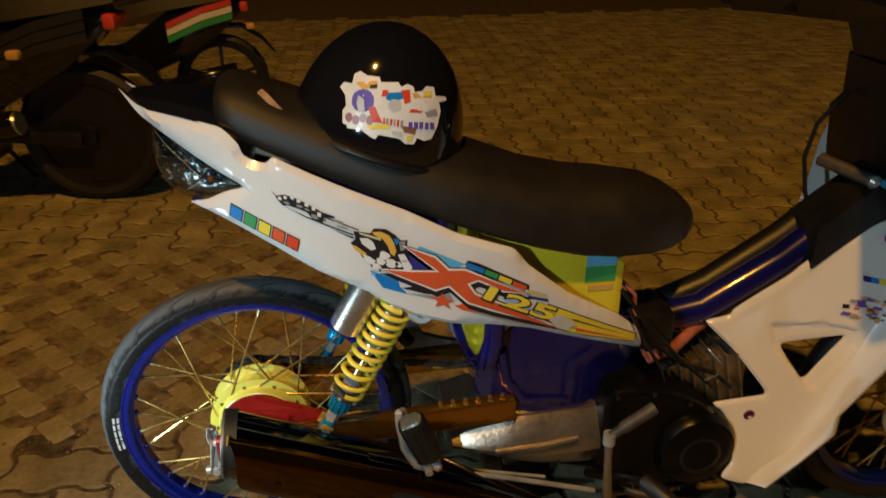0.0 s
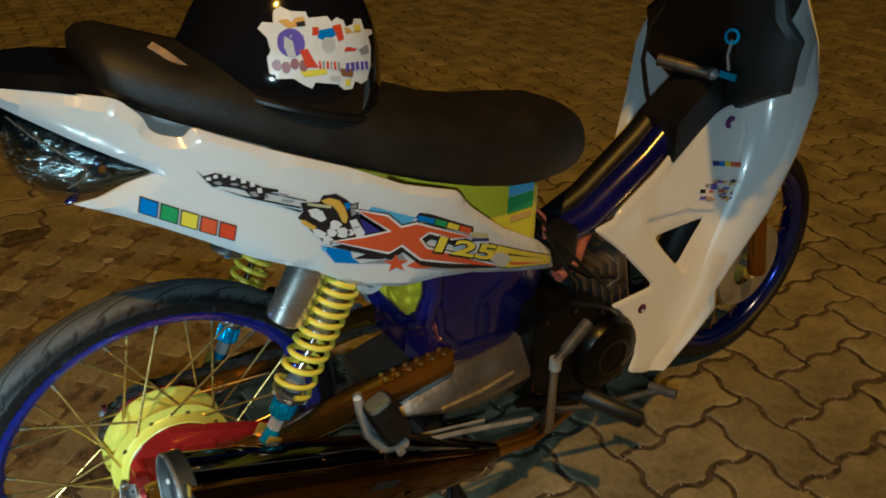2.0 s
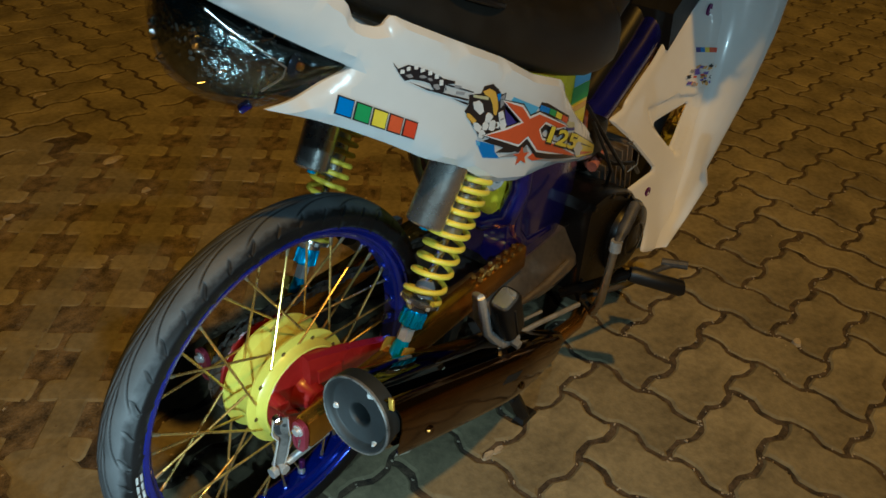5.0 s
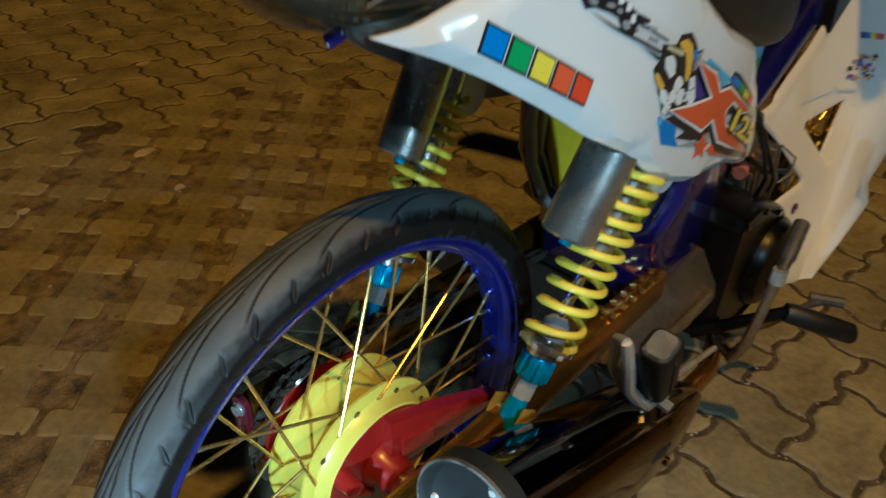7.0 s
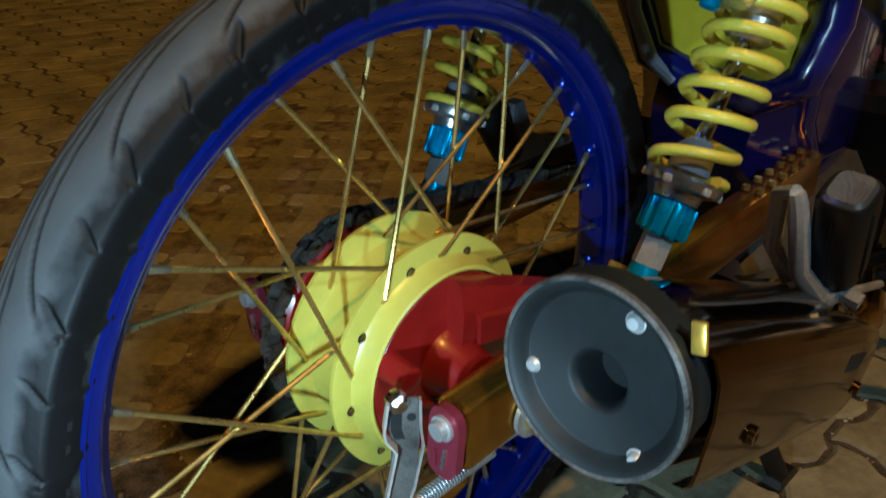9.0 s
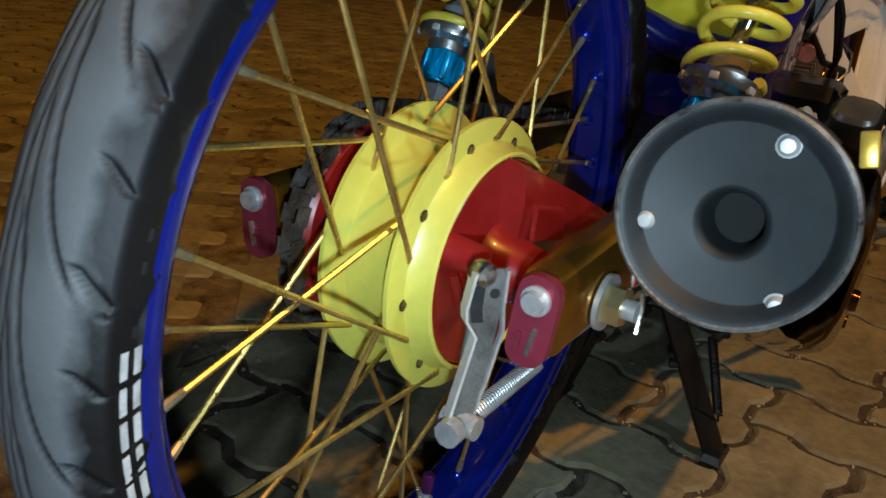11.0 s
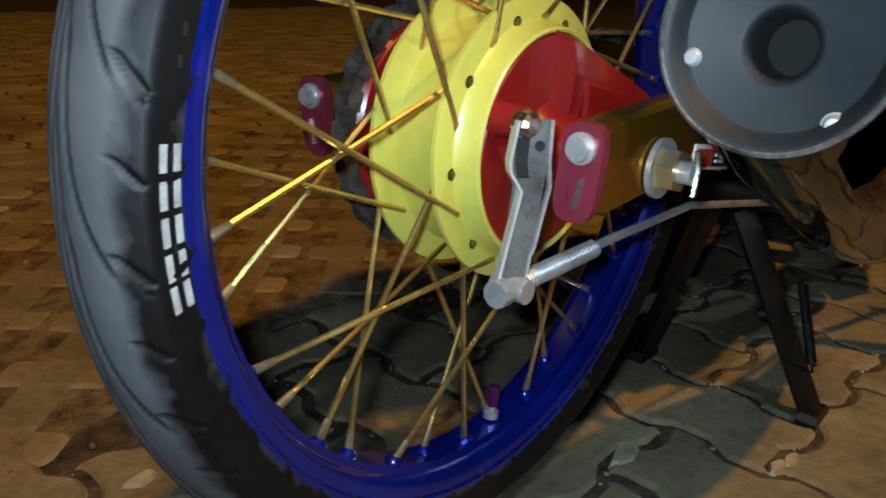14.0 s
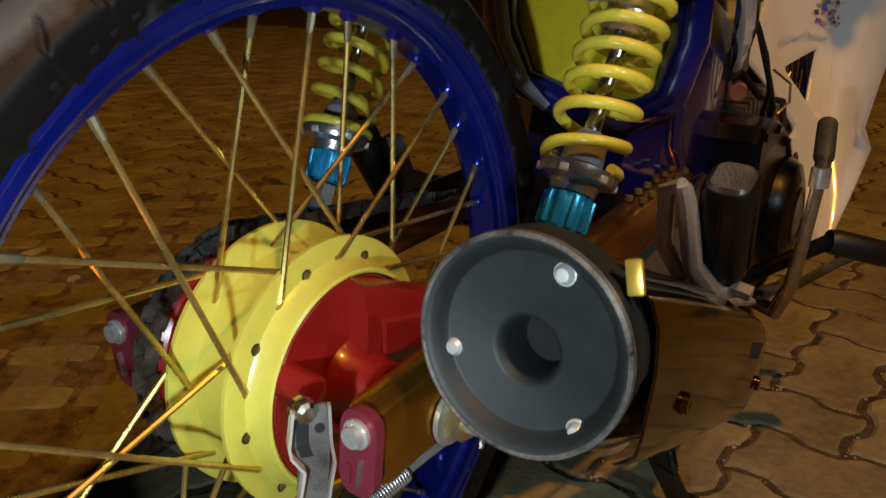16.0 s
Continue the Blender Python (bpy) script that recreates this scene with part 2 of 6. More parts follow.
def add_lathe(bm, prof, at, axis, n=32, closed=False):
    """Turns the profile of (along, radius) pairs round an axis."""
    at, axis = V(at), V(axis).normalized()
    u = axis.orthogonal().normalized()
    w = axis.cross(u)
    rings = []
    for a, r in prof:
        if r < 1e-6:
            rings.append([bm.verts.new(at + a * axis)])
        else:
            rings.append([bm.verts.new(at + a * axis + r * (math.cos(2 * math.pi * k / n) * u + math.sin(2 * math.pi * k / n) * w)) for k in range(n)])
    for i in range(len(rings) if closed else len(rings) - 1):
        A, B = rings[i], rings[(i + 1) % len(rings)]
        for k in range(n):
            j = (k + 1) % n
            if len(A) > 1 and len(B) > 1:
                bm.faces.new((A[k], A[j], B[j], B[k]))
            elif len(A) > 1:
                bm.faces.new((A[k], A[j], B[0]))
            elif len(B) > 1:
                bm.faces.new((A[0], B[j], B[k]))
    return bm


def lathe(prof, at, axis, n=32, closed=False):
    return add_lathe(bmesh.new(), prof, at, axis, n, closed)


def add_loft(bm, sections, closed=True, cap=True):
    rings = [[bm.verts.new(p) for p in s] for s in sections]
    n = len(rings[0])
    for A, B in zip(rings, rings[1:]):
        for k in range(n if closed else n - 1):
            bm.faces.new((A[k], A[(k + 1) % n], B[(k + 1) % n], B[k]))
    if cap and closed:
        bm.faces.new(rings[0][::-1])
        bm.faces.new(rings[-1])
    return bm


def loft(sections, closed=True, cap=True):
    return add_loft(bmesh.new(), sections, closed, cap)


def add_box(bm, at, size, turn=None, bevel=0.0):
    m = Matrix.Translation(at) @ (turn or Matrix()) @ Matrix.Diagonal((*size, 1))
    made = bmesh.ops.create_cube(bm, size=1.0, matrix=m)["verts"]
    if bevel:
        edges = list({e for v in made for e in v.link_edges})
        bmesh.ops.bevel(bm, geom=edges, offset=bevel, segments=2, affect="EDGES", profile=0.5)
    return bm


def box(at, size, turn=None, bevel=0.0):
    return add_box(bmesh.new(), at, size, turn, bevel)


def add_bar(bm, a, b, wide, high, bevel=0.0, up=(0, 0, 1)):
    """A square bar from a to b."""
    a, b = V(a), V(b)
    d = (b - a).normalized()
    side = V(up).cross(d).normalized()
    top = d.cross(side)
    turn = Matrix((d, side, top)).transposed().to_4x4()
    return add_box(bm, (a + b) / 2, ((b - a).length, wide, high), turn, bevel)


def bar(a, b, wide, high, bevel=0.0, up=(0, 0, 1)):
    return add_bar(bmesh.new(), a, b, wide, high, bevel, up)


def edge_distance(x, z, loops):
    best = 9.0
    for loop in loops:
        for (ax, az), (bx, bz) in zip(loop, loop[1:] + loop[:1]):
            dx, dz = bx - ax, bz - az
            s = max(0.0, min(1.0, ((x - ax) * dx + (z - az) * dz) / (dx * dx + dz * dz + 1e-12)))
            best = min(best, math.hypot(x - ax - s * dx, z - az - s * dz))
    return best


def rounded(loop, r=0.01, n=3, keep=()):
    """Cuts the corners of a loop of (x, z) into small arcs."""
    out = []
    for i, p in enumerate(loop):
        a, b, p = Vector(loop[i - 1]), Vector(loop[(i + 1) % len(loop)]), Vector(p)
        if i in keep:
            out.append(tuple(p))
            continue
        ra, rb = min(r, (a - p).length * 0.45), min(r, (b - p).length * 0.45)
        s, e = p + (a - p).normalized() * ra, p + (b - p).normalized() * rb
        for k in range(n + 1):
            u = k / n
            out.append(tuple((1 - u) ** 2 * s + 2 * u * (1 - u) * p + u * u * e))
    return out


def shell(outline, surface, thick, holes=(), fine=0.03, roll=0.0, side=1):
    """A curved sheet: the outline in x and z, laid on y = surface(x, z), with its border rolled inwards; side: +1 thickens towards +y."""
    bm = bmesh.new()
    loops = [list(outline), *[list(h) for h in holes]]
    for loop in loops:
        vs = [bm.verts.new((x, 0, z)) for x, z in loop]
        for a, b in zip(vs, vs[1:] + vs[:1]):
            bm.edges.new((a, b))
    bmesh.ops.triangle_fill(bm, edges=bm.edges[:], use_beauty=True)
    for _ in range(7):
        long = [e for e in bm.edges if e.calc_length() > fine]
        if not long:
            break
        bmesh.ops.subdivide_edges(bm, edges=long, cuts=1, use_grid_fill=False)
        bmesh.ops.triangulate(bm, faces=[f for f in bm.faces if len(f.verts) > 3])
        bmesh.ops.beautify_fill(bm, faces=bm.faces[:], edges=[e for e in bm.edges if not e.is_boundary])
    for v in bm.verts:
        x, z = v.co.x, v.co.z
        y = surface(x, z)
        if roll:
            u = max(0.0, 1 - edge_distance(x, z, loops) / roll)
            y += side * roll * 0.8 * u * u
        v.co.y = y
    front = bm.faces[:]
    border = [e for e in bm.edges if e.is_boundary]
    made = bmesh.ops.duplicate(bm, geom=front)
    twin = made["vert_map"]
    for v in [g for g in made["geom"] if isinstance(g, bmesh.types.BMVert)]:
        v.co.y += side * thick
    for e in border:
        a, b = e.verts
        bm.faces.new((a, b, twin[b], twin[a]))
    return bm


def mirrored(ob, name=None, parent=None):
    """The same part on the other side of the machine."""
    me = ob.data.copy()
    me.transform(Matrix.Scale(-1, 4, (0, 1, 0)))
    me.flip_normals()
    twin = new(name or ob.name.split(".")[0], me)
    twin.parent = parent or ob.parent
    if ob.get("label"):
        twin["label"] = ob["label"]
    return twin


# ---------------------------------------------------------------- ground
ground = tagged(part("ground", loft([[(-60, -60, -0.014), (60, -60, -0.014), (60, 60, -0.014), (-60, 60, -0.014)],
                                     [(-60, -60, -0.0038), (60, -60, -0.0038), (60, 60, -0.0038), (-60, 60, -0.0038)]]), SOIL, smooth=0),
                "dark sandy soil under the interlocking pavers", "ground", kind="structure")

# ---------------------------------------------------------------- the motorcycle
AX = V(0.0, 0.0, 0.364)
bike = thing("motorcycle", "white customised moped on its stand with yellow shocks and blue rims", "motorcycle")


def tyre_profile(y, outer):
    """Radius of the tread at y across the tyre."""
    return outer - 0.0170 * (abs(y) / 0.0285) ** 2.3


def carved_tyre(c, outer):
    """The rear tyre: long thin grooves that sweep from the middle to the shoulder, and short comma cuts along the shoulder, as real relief."""
    pitch, n = 2 * math.pi / 22, 2112
    across = [-0.0285 + 0.057 * k / 56 for k in range(57)]
    side = [(0.0198, 0.2200), (0.0228, 0.2232), (0.0246, 0.2262), (0.0262, 0.2300), (0.0275, 0.2350), (0.0284, 0.2395)]
    ys = np.array([-y for y, _ in side] + across + [y for y, _ in side[::-1]])
    rs = np.array([r for _, r in side] + [tyre_profile(y, outer) for y in across] + [r for _, r in side[::-1]])
    phi = np.arange(n) * 2 * math.pi / n
    Y, F = np.meshgrid(ys, phi)
    cut = np.zeros_like(Y)
    for s in (-1, 1):
        for start, span, y0, y1, bend, wide, deep in ((0.0, 0.36, 0.0045, 0.0215, 2.6, 0.0010, 0.0016), (0.10, 0.26, 0.0000, 0.0050, 1.6, 0.0008, 0.0011), (0.02, 0.060, 0.0190, 0.0285, 0.9, 0.0015, 0.0024),
                                                       (0.163, 0.048, 0.0200, 0.0285, 0.9, 0.0013, 0.0020), (0.045, 0.050, 0.0225, 0.0275, 0.9, 0.0009, 0.0012)):
            for wrap in (0, 1):
                u = ((F - (pitch / 2 if s > 0 else 0)) % pitch - start + wrap * pitch) / span
                inside_ = (u >= 0) & (u <= 1)
                uc = np.clip(u, 0, 1)
                yg = s * (y0 + (y1 - y0) * uc ** bend)
                slope = (y1 - y0) * bend * np.maximum(uc, 0.05) ** (bend - 1) / (span * outer)
                off = np.abs(Y - yg) / np.sqrt(1 + slope ** 2) / wide
                taper = np.clip(np.minimum(uc, 1 - uc) * 9, 0.25, 1)
                cut = np.maximum(cut, np.where(inside_, deep * taper * np.clip(1.25 - off, 0, 1), 0))
    R = rs[None, :] - cut
    verts = np.stack((c[0] + R * np.cos(F), c[1] + Y, c[2] + R * np.sin(F)), -1).reshape(-1, 3)
    m = len(ys)
    i, k = np.meshgrid(np.arange(n), np.arange(m - 1), indexing="ij")
    j = (i + 1) % n
    faces = np.stack((i * m + k, i * m + k + 1, j * m + k + 1, j * m + k), -1).reshape(-1, 4)
    me = bpy.data.meshes.new("tyre")
    me.from_pydata(verts.tolist(), [], faces.tolist())
    me.materials.append(TYRE)
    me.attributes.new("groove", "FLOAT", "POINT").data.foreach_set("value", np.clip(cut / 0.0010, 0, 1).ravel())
    me.polygons.foreach_set("use_smooth", [True] * len(me.polygons))
    return new("tyre", me)


def wheel(name, c, outer, parent, rear=True):
    """Tyre, anodised rim, hub and crossed gold spokes."""
    w = new(name)
    w.parent = parent
    if rear:
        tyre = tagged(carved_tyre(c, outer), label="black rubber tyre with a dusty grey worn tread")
        tyre.parent = w
        # moulded white sidewall marks, as plain bars
        for mid, wid in ((173.2, 2.5), (176.5, 2.6), (179.9, 2.7), (183.3, 2.6), (186.5, 2.7)):
            for lo_, hi_ in ((0.2268, 0.2302), (0.2334, 0.2366)):
                ring = []
                for q in range(4):
                    a = radians(mid + wid * (q / 3 - 0.5))
                    ring.append([(c[0] + r * math.cos(a), -yy, c[2] + r * math.sin(a)) for r, yy in ((lo_, 0.0230), (lo_, 0.0256 + (lo_ - 0.2268) * 0.29), (hi_, 0.0256 + (hi_ - 0.2268) * 0.29), (hi_, 0.0245))])
                part("sidewall_mark", loft(ring), WHITE_MARK, w, smooth=0)
        # small moulded marks round the rest of the sidewall
        for k in range(30):
            a0 = 100 + 5.1 * (k % 9) * 0.55 + (0, 62, 128, 205)[k % 4]
            ring = []
            for q in range(3):
                a = radians(a0 + 1.1 * (q / 2 - 0.5))
                ring.append([(c[0] + r * math.cos(a), -yy, c[2] + r * math.sin(a)) for r, yy in ((0.2300, 0.0250), (0.2300, 0.0264), (0.2322, 0.0270), (0.2322, 0.0255))])
            part("sidewall_mark", loft(ring), RUBBER, w, smooth=0)
    else:
        prof = [(-0.024, 0.2265), (-0.0295, 0.2300), (-0.0325, 0.2350), (-0.0330, 0.2390), (-0.0318, outer - 0.0225)]
        prof += [(0.031 * k / 8, outer - 0.021 * (abs(k) / 8) ** 2.2) for k in range(-8, 9)]
        prof += [(-a, r) for a, r in prof[4::-1]]
        tyre = part("tyre", lathe(prof, c, (0, 1, 0), 120, closed=True), RUBBER, w, "black rubber tyre", smooth=50)
    rim = [(-0.0222, 0.2215), (-0.0238, 0.2225), (-0.0240, 0.2248), (-0.0222, 0.2252), (-0.0210, 0.2160), (-0.0180, 0.2120), (-0.0120, 0.2100), (-0.0100, 0.2060),
           (0.0100, 0.2060), (0.0120, 0.2100), (0.0180, 0.2120), (0.0210, 0.2160), (0.0222, 0.2252), (0.0240, 0.2248), (0.0238, 0.2225), (0.0222, 0.2215), (0.019, 0.218), (-0.019, 0.218)]
    part("rim", lathe(rim, c, (0, 1, 0), 120, closed=True), BLUE, w, "glossy blue anodised rim")
    hub = [(-0.030, 0.0), (-0.030, 0.0625), (-0.0385, 0.0632), (-0.0392, 0.0645), (-0.0380, 0.0660), (-0.0275, 0.0678), (-0.0250, 0.0700), (-0.0242, 0.0800), (-0.0232, 0.0822), (-0.0205, 0.0822), (-0.0195, 0.0805), (-0.0185, 0.0740), (-0.0160, 0.0690), (-0.008, 0.0665),
           (0.008, 0.0665), (0.0160, 0.0690), (0.0185, 0.0740), (0.0195, 0.0805), (0.0205, 0.0832), (0.0232, 0.0832), (0.0242, 0.0800), (0.0250, 0.0700), (0.034, 0.060), (0.034, 0.0)] if rear else [
           (-0.031, 0.0), (-0.031, 0.057), (-0.024, 0.06), (-0.019, 0.042), (0.019, 0.042), (0.024, 0.06), (0.031, 0.057), (0.031, 0.0)]
    part("hub", lathe(hub, c, (0, 1, 0), 72), HUBYEL, w, "bright yellow wheel hub with drilled flanges")
    at = 0.0705 if rear else 0.05
    # three-cross lacing: on each flange every second spoke runs on the outer face and leans back, the others run on the inner face and lean forward
    for s, first, back, ahead in ((-1, 6.0, -41.4, 38.6), (1, 14.0, 40.6, -39.4)):
        for k in range(18):
            th = first + 20 * k
            outside = (k % 2 == 0) if s < 0 else (k % 2 == 1)
            tr = th + (back if outside else ahead)
            yf = 0.0262 if outside else 0.0178
            hx, hz = c[0] + at * math.cos(radians(th)), c[2] + at * math.sin(radians(th))
            a = V(hx, c[1] + s * yf, hz)
            b = V(c[0] + 0.2065 * math.cos(radians(tr)), c[1] + s * 0.003, c[2] + 0.2065 * math.sin(radians(tr)))
            d = (b - a).normalized()
            inner = V(hx, c[1] + s * (0.0180 if outside else 0.0250), hz)
            part("spoke", tube([inner, a - V(0, s * (0.0012 if outside else -0.0012), 0), a + 0.002 * d, b - 0.012 * d], 0.0017, 7), GOLD, w)
            if rear:
                part("nipple", tube([b - 0.015 * d, b - 0.013 * d, b - 0.004 * d, b + 0.004 * d], [0.0019, 0.0022, 0.0026, 0.0026], 8), NIPPLE, w)
                part("nipple_seat", lathe([(-0.001, 0.0), (-0.001, 0.0066), (0.0022, 0.0052), (0.0040, 0.0030), (0.0040, 0.0)], V(c[0] + 0.2067 * math.cos(radians(tr)), c[1] + s * 0.003, c[2] + 0.2067 * math.sin(radians(tr))), (-math.cos(radians(tr)), 0, -math.sin(radians(tr))), 12), BLUE, w)
                if not outside:
                    # dark disc laid on the flange, painted as the shade of a hole
                    part("spoke_hole", lathe([(0, 0), (0, 0.0034), (0.0004, 0.0034), (0.0004, 0)], (hx, c[1] + s * 0.0250, hz), (0, s, 0), 12), HOLESHADE, w)
                    part("spoke_head", lathe([(-0.001, 0.0), (-0.001, 0.0027), (0.0006, 0.0025), (0.0012, 0.0014), (0.0012, 0)], (hx, c[1] + s * 0.0252, hz), (0, s, 0), 10), GOLDDARK, w)
    return w, tyre


rear, rear_tyre = wheel("rear_wheel", AX, 0.2595, bike)
front, _ = wheel("front_wheel", V(1.268, 0, 0.264), 0.264, bike, rear=False)

# ---- right and left side cowls


def cowl_y(x, z=0.7):
    return -0.14 + (0.55 * (x - 0.3) ** 2 if x > 0.3 else max(0.0, 0.2 - x) ** 2)


COWL = [(-0.129, 0.936), (-0.104, 0.915), (-0.071, 0.911), (-0.027, 0.904), (0.010, 0.896), (0.021, 0.884), (0.030, 0.874), (0.032, 0.862), (0.040, 0.855), (0.064, 0.848),
        (0.072, 0.861), (0.087, 0.852), (0.158, 0.818), (0.247, 0.777), (0.317, 0.738), (0.406, 0.704), (0.428, 0.674), (0.499, 0.613), (0.592, 0.553), (0.639, 0.511),
        (0.659, 0.466), (0.540, 0.520), (0.434, 0.565), (0.373, 0.581), (0.310, 0.590), (0.244, 0.613), (0.179, 0.661), (0.119, 0.692), (0.067, 0.726), (0.027, 0.750), (-0.010, 0.769),
        (-0.049, 0.785), (-0.026, 0.790), (0.002, 0.805), (0.031, 0.815), (0.001, 0.832), (-0.035, 0.855), (-0.077, 0.884), (-0.106, 0.905)]
cowl = part("side_cowl", shell(rounded(COWL, 0.008, 2, keep=(0, 20, 31)), cowl_y, 0.003, fine=0.018, roll=0.012), WHITE, bike, "glossy white side cowl with racing stickers")
mirrored(cowl)


def decal(name, outline, ink, lift=0.0012, parent=None, surface=None):
    f = surface or cowl_y
    return part(name, shell(outline, lambda x, z: f(x, z) - lift, 0.0005, fine=0.03), INK[ink], parent or cowl, smooth=0)


# ---- seat
def seat_section(x, top, low, hw, n=28):
    """A domed cushion with upright sides."""
    pts, mid = [], low + (top - low) * 0.28
    for k in range(n):
        a = 2 * math.pi * k / n
        cx, cz = math.cos(a), math.sin(a)
        sx = math.copysign(abs(cx) ** (0.72 if cz > 0 else 0.4), cx)
        pts.append((x, hw * sx, mid + (top - mid) * cz ** 0.92 if cz > 0 else mid - (mid - low) * abs(cz) ** 0.4))
    return pts


SEAT = [(-0.004, 0.930, 0.908, 0.050), (0.000, 0.940, 0.899, 0.074), (0.010, 0.946, 0.888, 0.087), (0.028, 0.946, 0.874, 0.094), (0.06, 0.934, 0.857, 0.100), (0.12, 0.912, 0.828, 0.109), (0.22, 0.874, 0.781, 0.119), (0.30, 0.845, 0.745, 0.122),
        (0.37, 0.823, 0.715, 0.120), (0.45, 0.792, 0.686, 0.115), (0.52, 0.777, 0.665, 0.107), (0.58, 0.771, 0.654, 0.098), (0.64, 0.761, 0.650, 0.085), (0.680, 0.745, 0.652, 0.070), (0.707, 0.727, 0.660, 0.054), (0.725, 0.708, 0.672, 0.034)]
seat = part("seat", loft([seat_section(*s) for s in SEAT]), VINYL, bike, "black vinyl seat with a raised rear end", smooth=60)

# ---- legshield
SHIELD = [(1.101, 0.688), (1.055, 0.672), (1.001, 0.634), (0.983, 0.633), (0.914, 0.571), (0.825, 0.512), (0.820, 0.503), (0.775, 0.492), (0.823, 0.446), (0.873, 0.381), (0.872, 0.373), (0.780, 0.359), (0.801, 0.344), (0.814, 0.307), (0.812, 0.266), (0.787, 0.239),
          (0.828, 0.228), (0.915, 0.277), (1.000, 0.390), (1.082, 0.538), (1.106, 0.624)]
TRI = [(0.899, 0.457), (1.012, 0.478), (0.939, 0.395)]
RECESS = [(0.880, 0.493), (0.970, 0.501), (1.028, 0.492), (1.024, 0.463), (0.958, 0.385), (0.944, 0.385), (0.886, 0.455)]


def shield_y(x, z):
    u, w = x - 0.9, z - 0.42
    y = -0.093 - 0.233 * u + 0.390 * w - 0.118 * w * w - 0.215 * u * u - 0.374 * u * w
    hit = False
    for (ax, az), (bx, bz) in zip(RECESS, RECESS[1:] + RECESS[:1]):
        if (az > z) != (bz > z) and x < (bx - ax) * (z - az) / (bz - az) + ax:
            hit = not hit
    return y + (0.0075 * min(1.0, edge_distance(x, z, [RECESS]) / 0.007) if hit else 0.0)


shield = part("leg_shield", shell(rounded(SHIELD, 0.008, 2), shield_y, 0.003, [rounded(TRI, 0.014, 3)], fine=0.0085, roll=0.004), WHITE, bike, "white leg shield with a triangular opening")
mirrored(shield)
CREASE = [(0.828, 0.228), (0.915, 0.277), (0.978, 0.356), (0.989, 0.372), (1.082, 0.538), (1.106, 0.624), (1.101, 0.688), (1.095, 0.80), (1.10, 0.90)]
OUTER = [(0.862, -0.172, 0.226), (0.905, -0.184, 0.286), (0.947, -0.194, 0.348), (0.958, -0.180, 0.376), (1.050, -0.192, 0.520), (1.080, -0.202, 0.630), (1.094, -0.205, 0.735), (1.100, -0.180, 0.815), (1.110, -0.130, 0.890)]
secs = []
for (cx, cz), o, bow in zip(CREASE, OUTER, (0.004, 0.008, 0.012, 0.012, 0.024, 0.030, 0.030, 0.030, 0.030)):
    inner, out_ = V(cx - 0.011, shield_y(cx - 0.011, min(cz, 0.69) + 0.006) + 0.0022, cz + 0.006), V(o)
    front_ = [inner.lerp(out_, f) + V(bow * math.sin(math.pi * f) ** 0.8, 0, 0) for f in (0, 0.10, 0.22, 0.38, 0.55, 0.72, 0.86, 0.95, 1.0)]
    front_[-1] = front_[-1] + V(-0.003, 0.0, 0.0)
    secs.append(front_ + [p + V(0.004, 0.0, 0) for p in front_[::-1]])
wing = part("leg_shield_wing", loft(secs), WHITE, bike, "pale white wing of the leg shield", smooth=50)
mirrored(wing)

# ---- shocks
BUMPER = mat("grey_rubber", (0.22, 0.23, 0.27), 0.7)


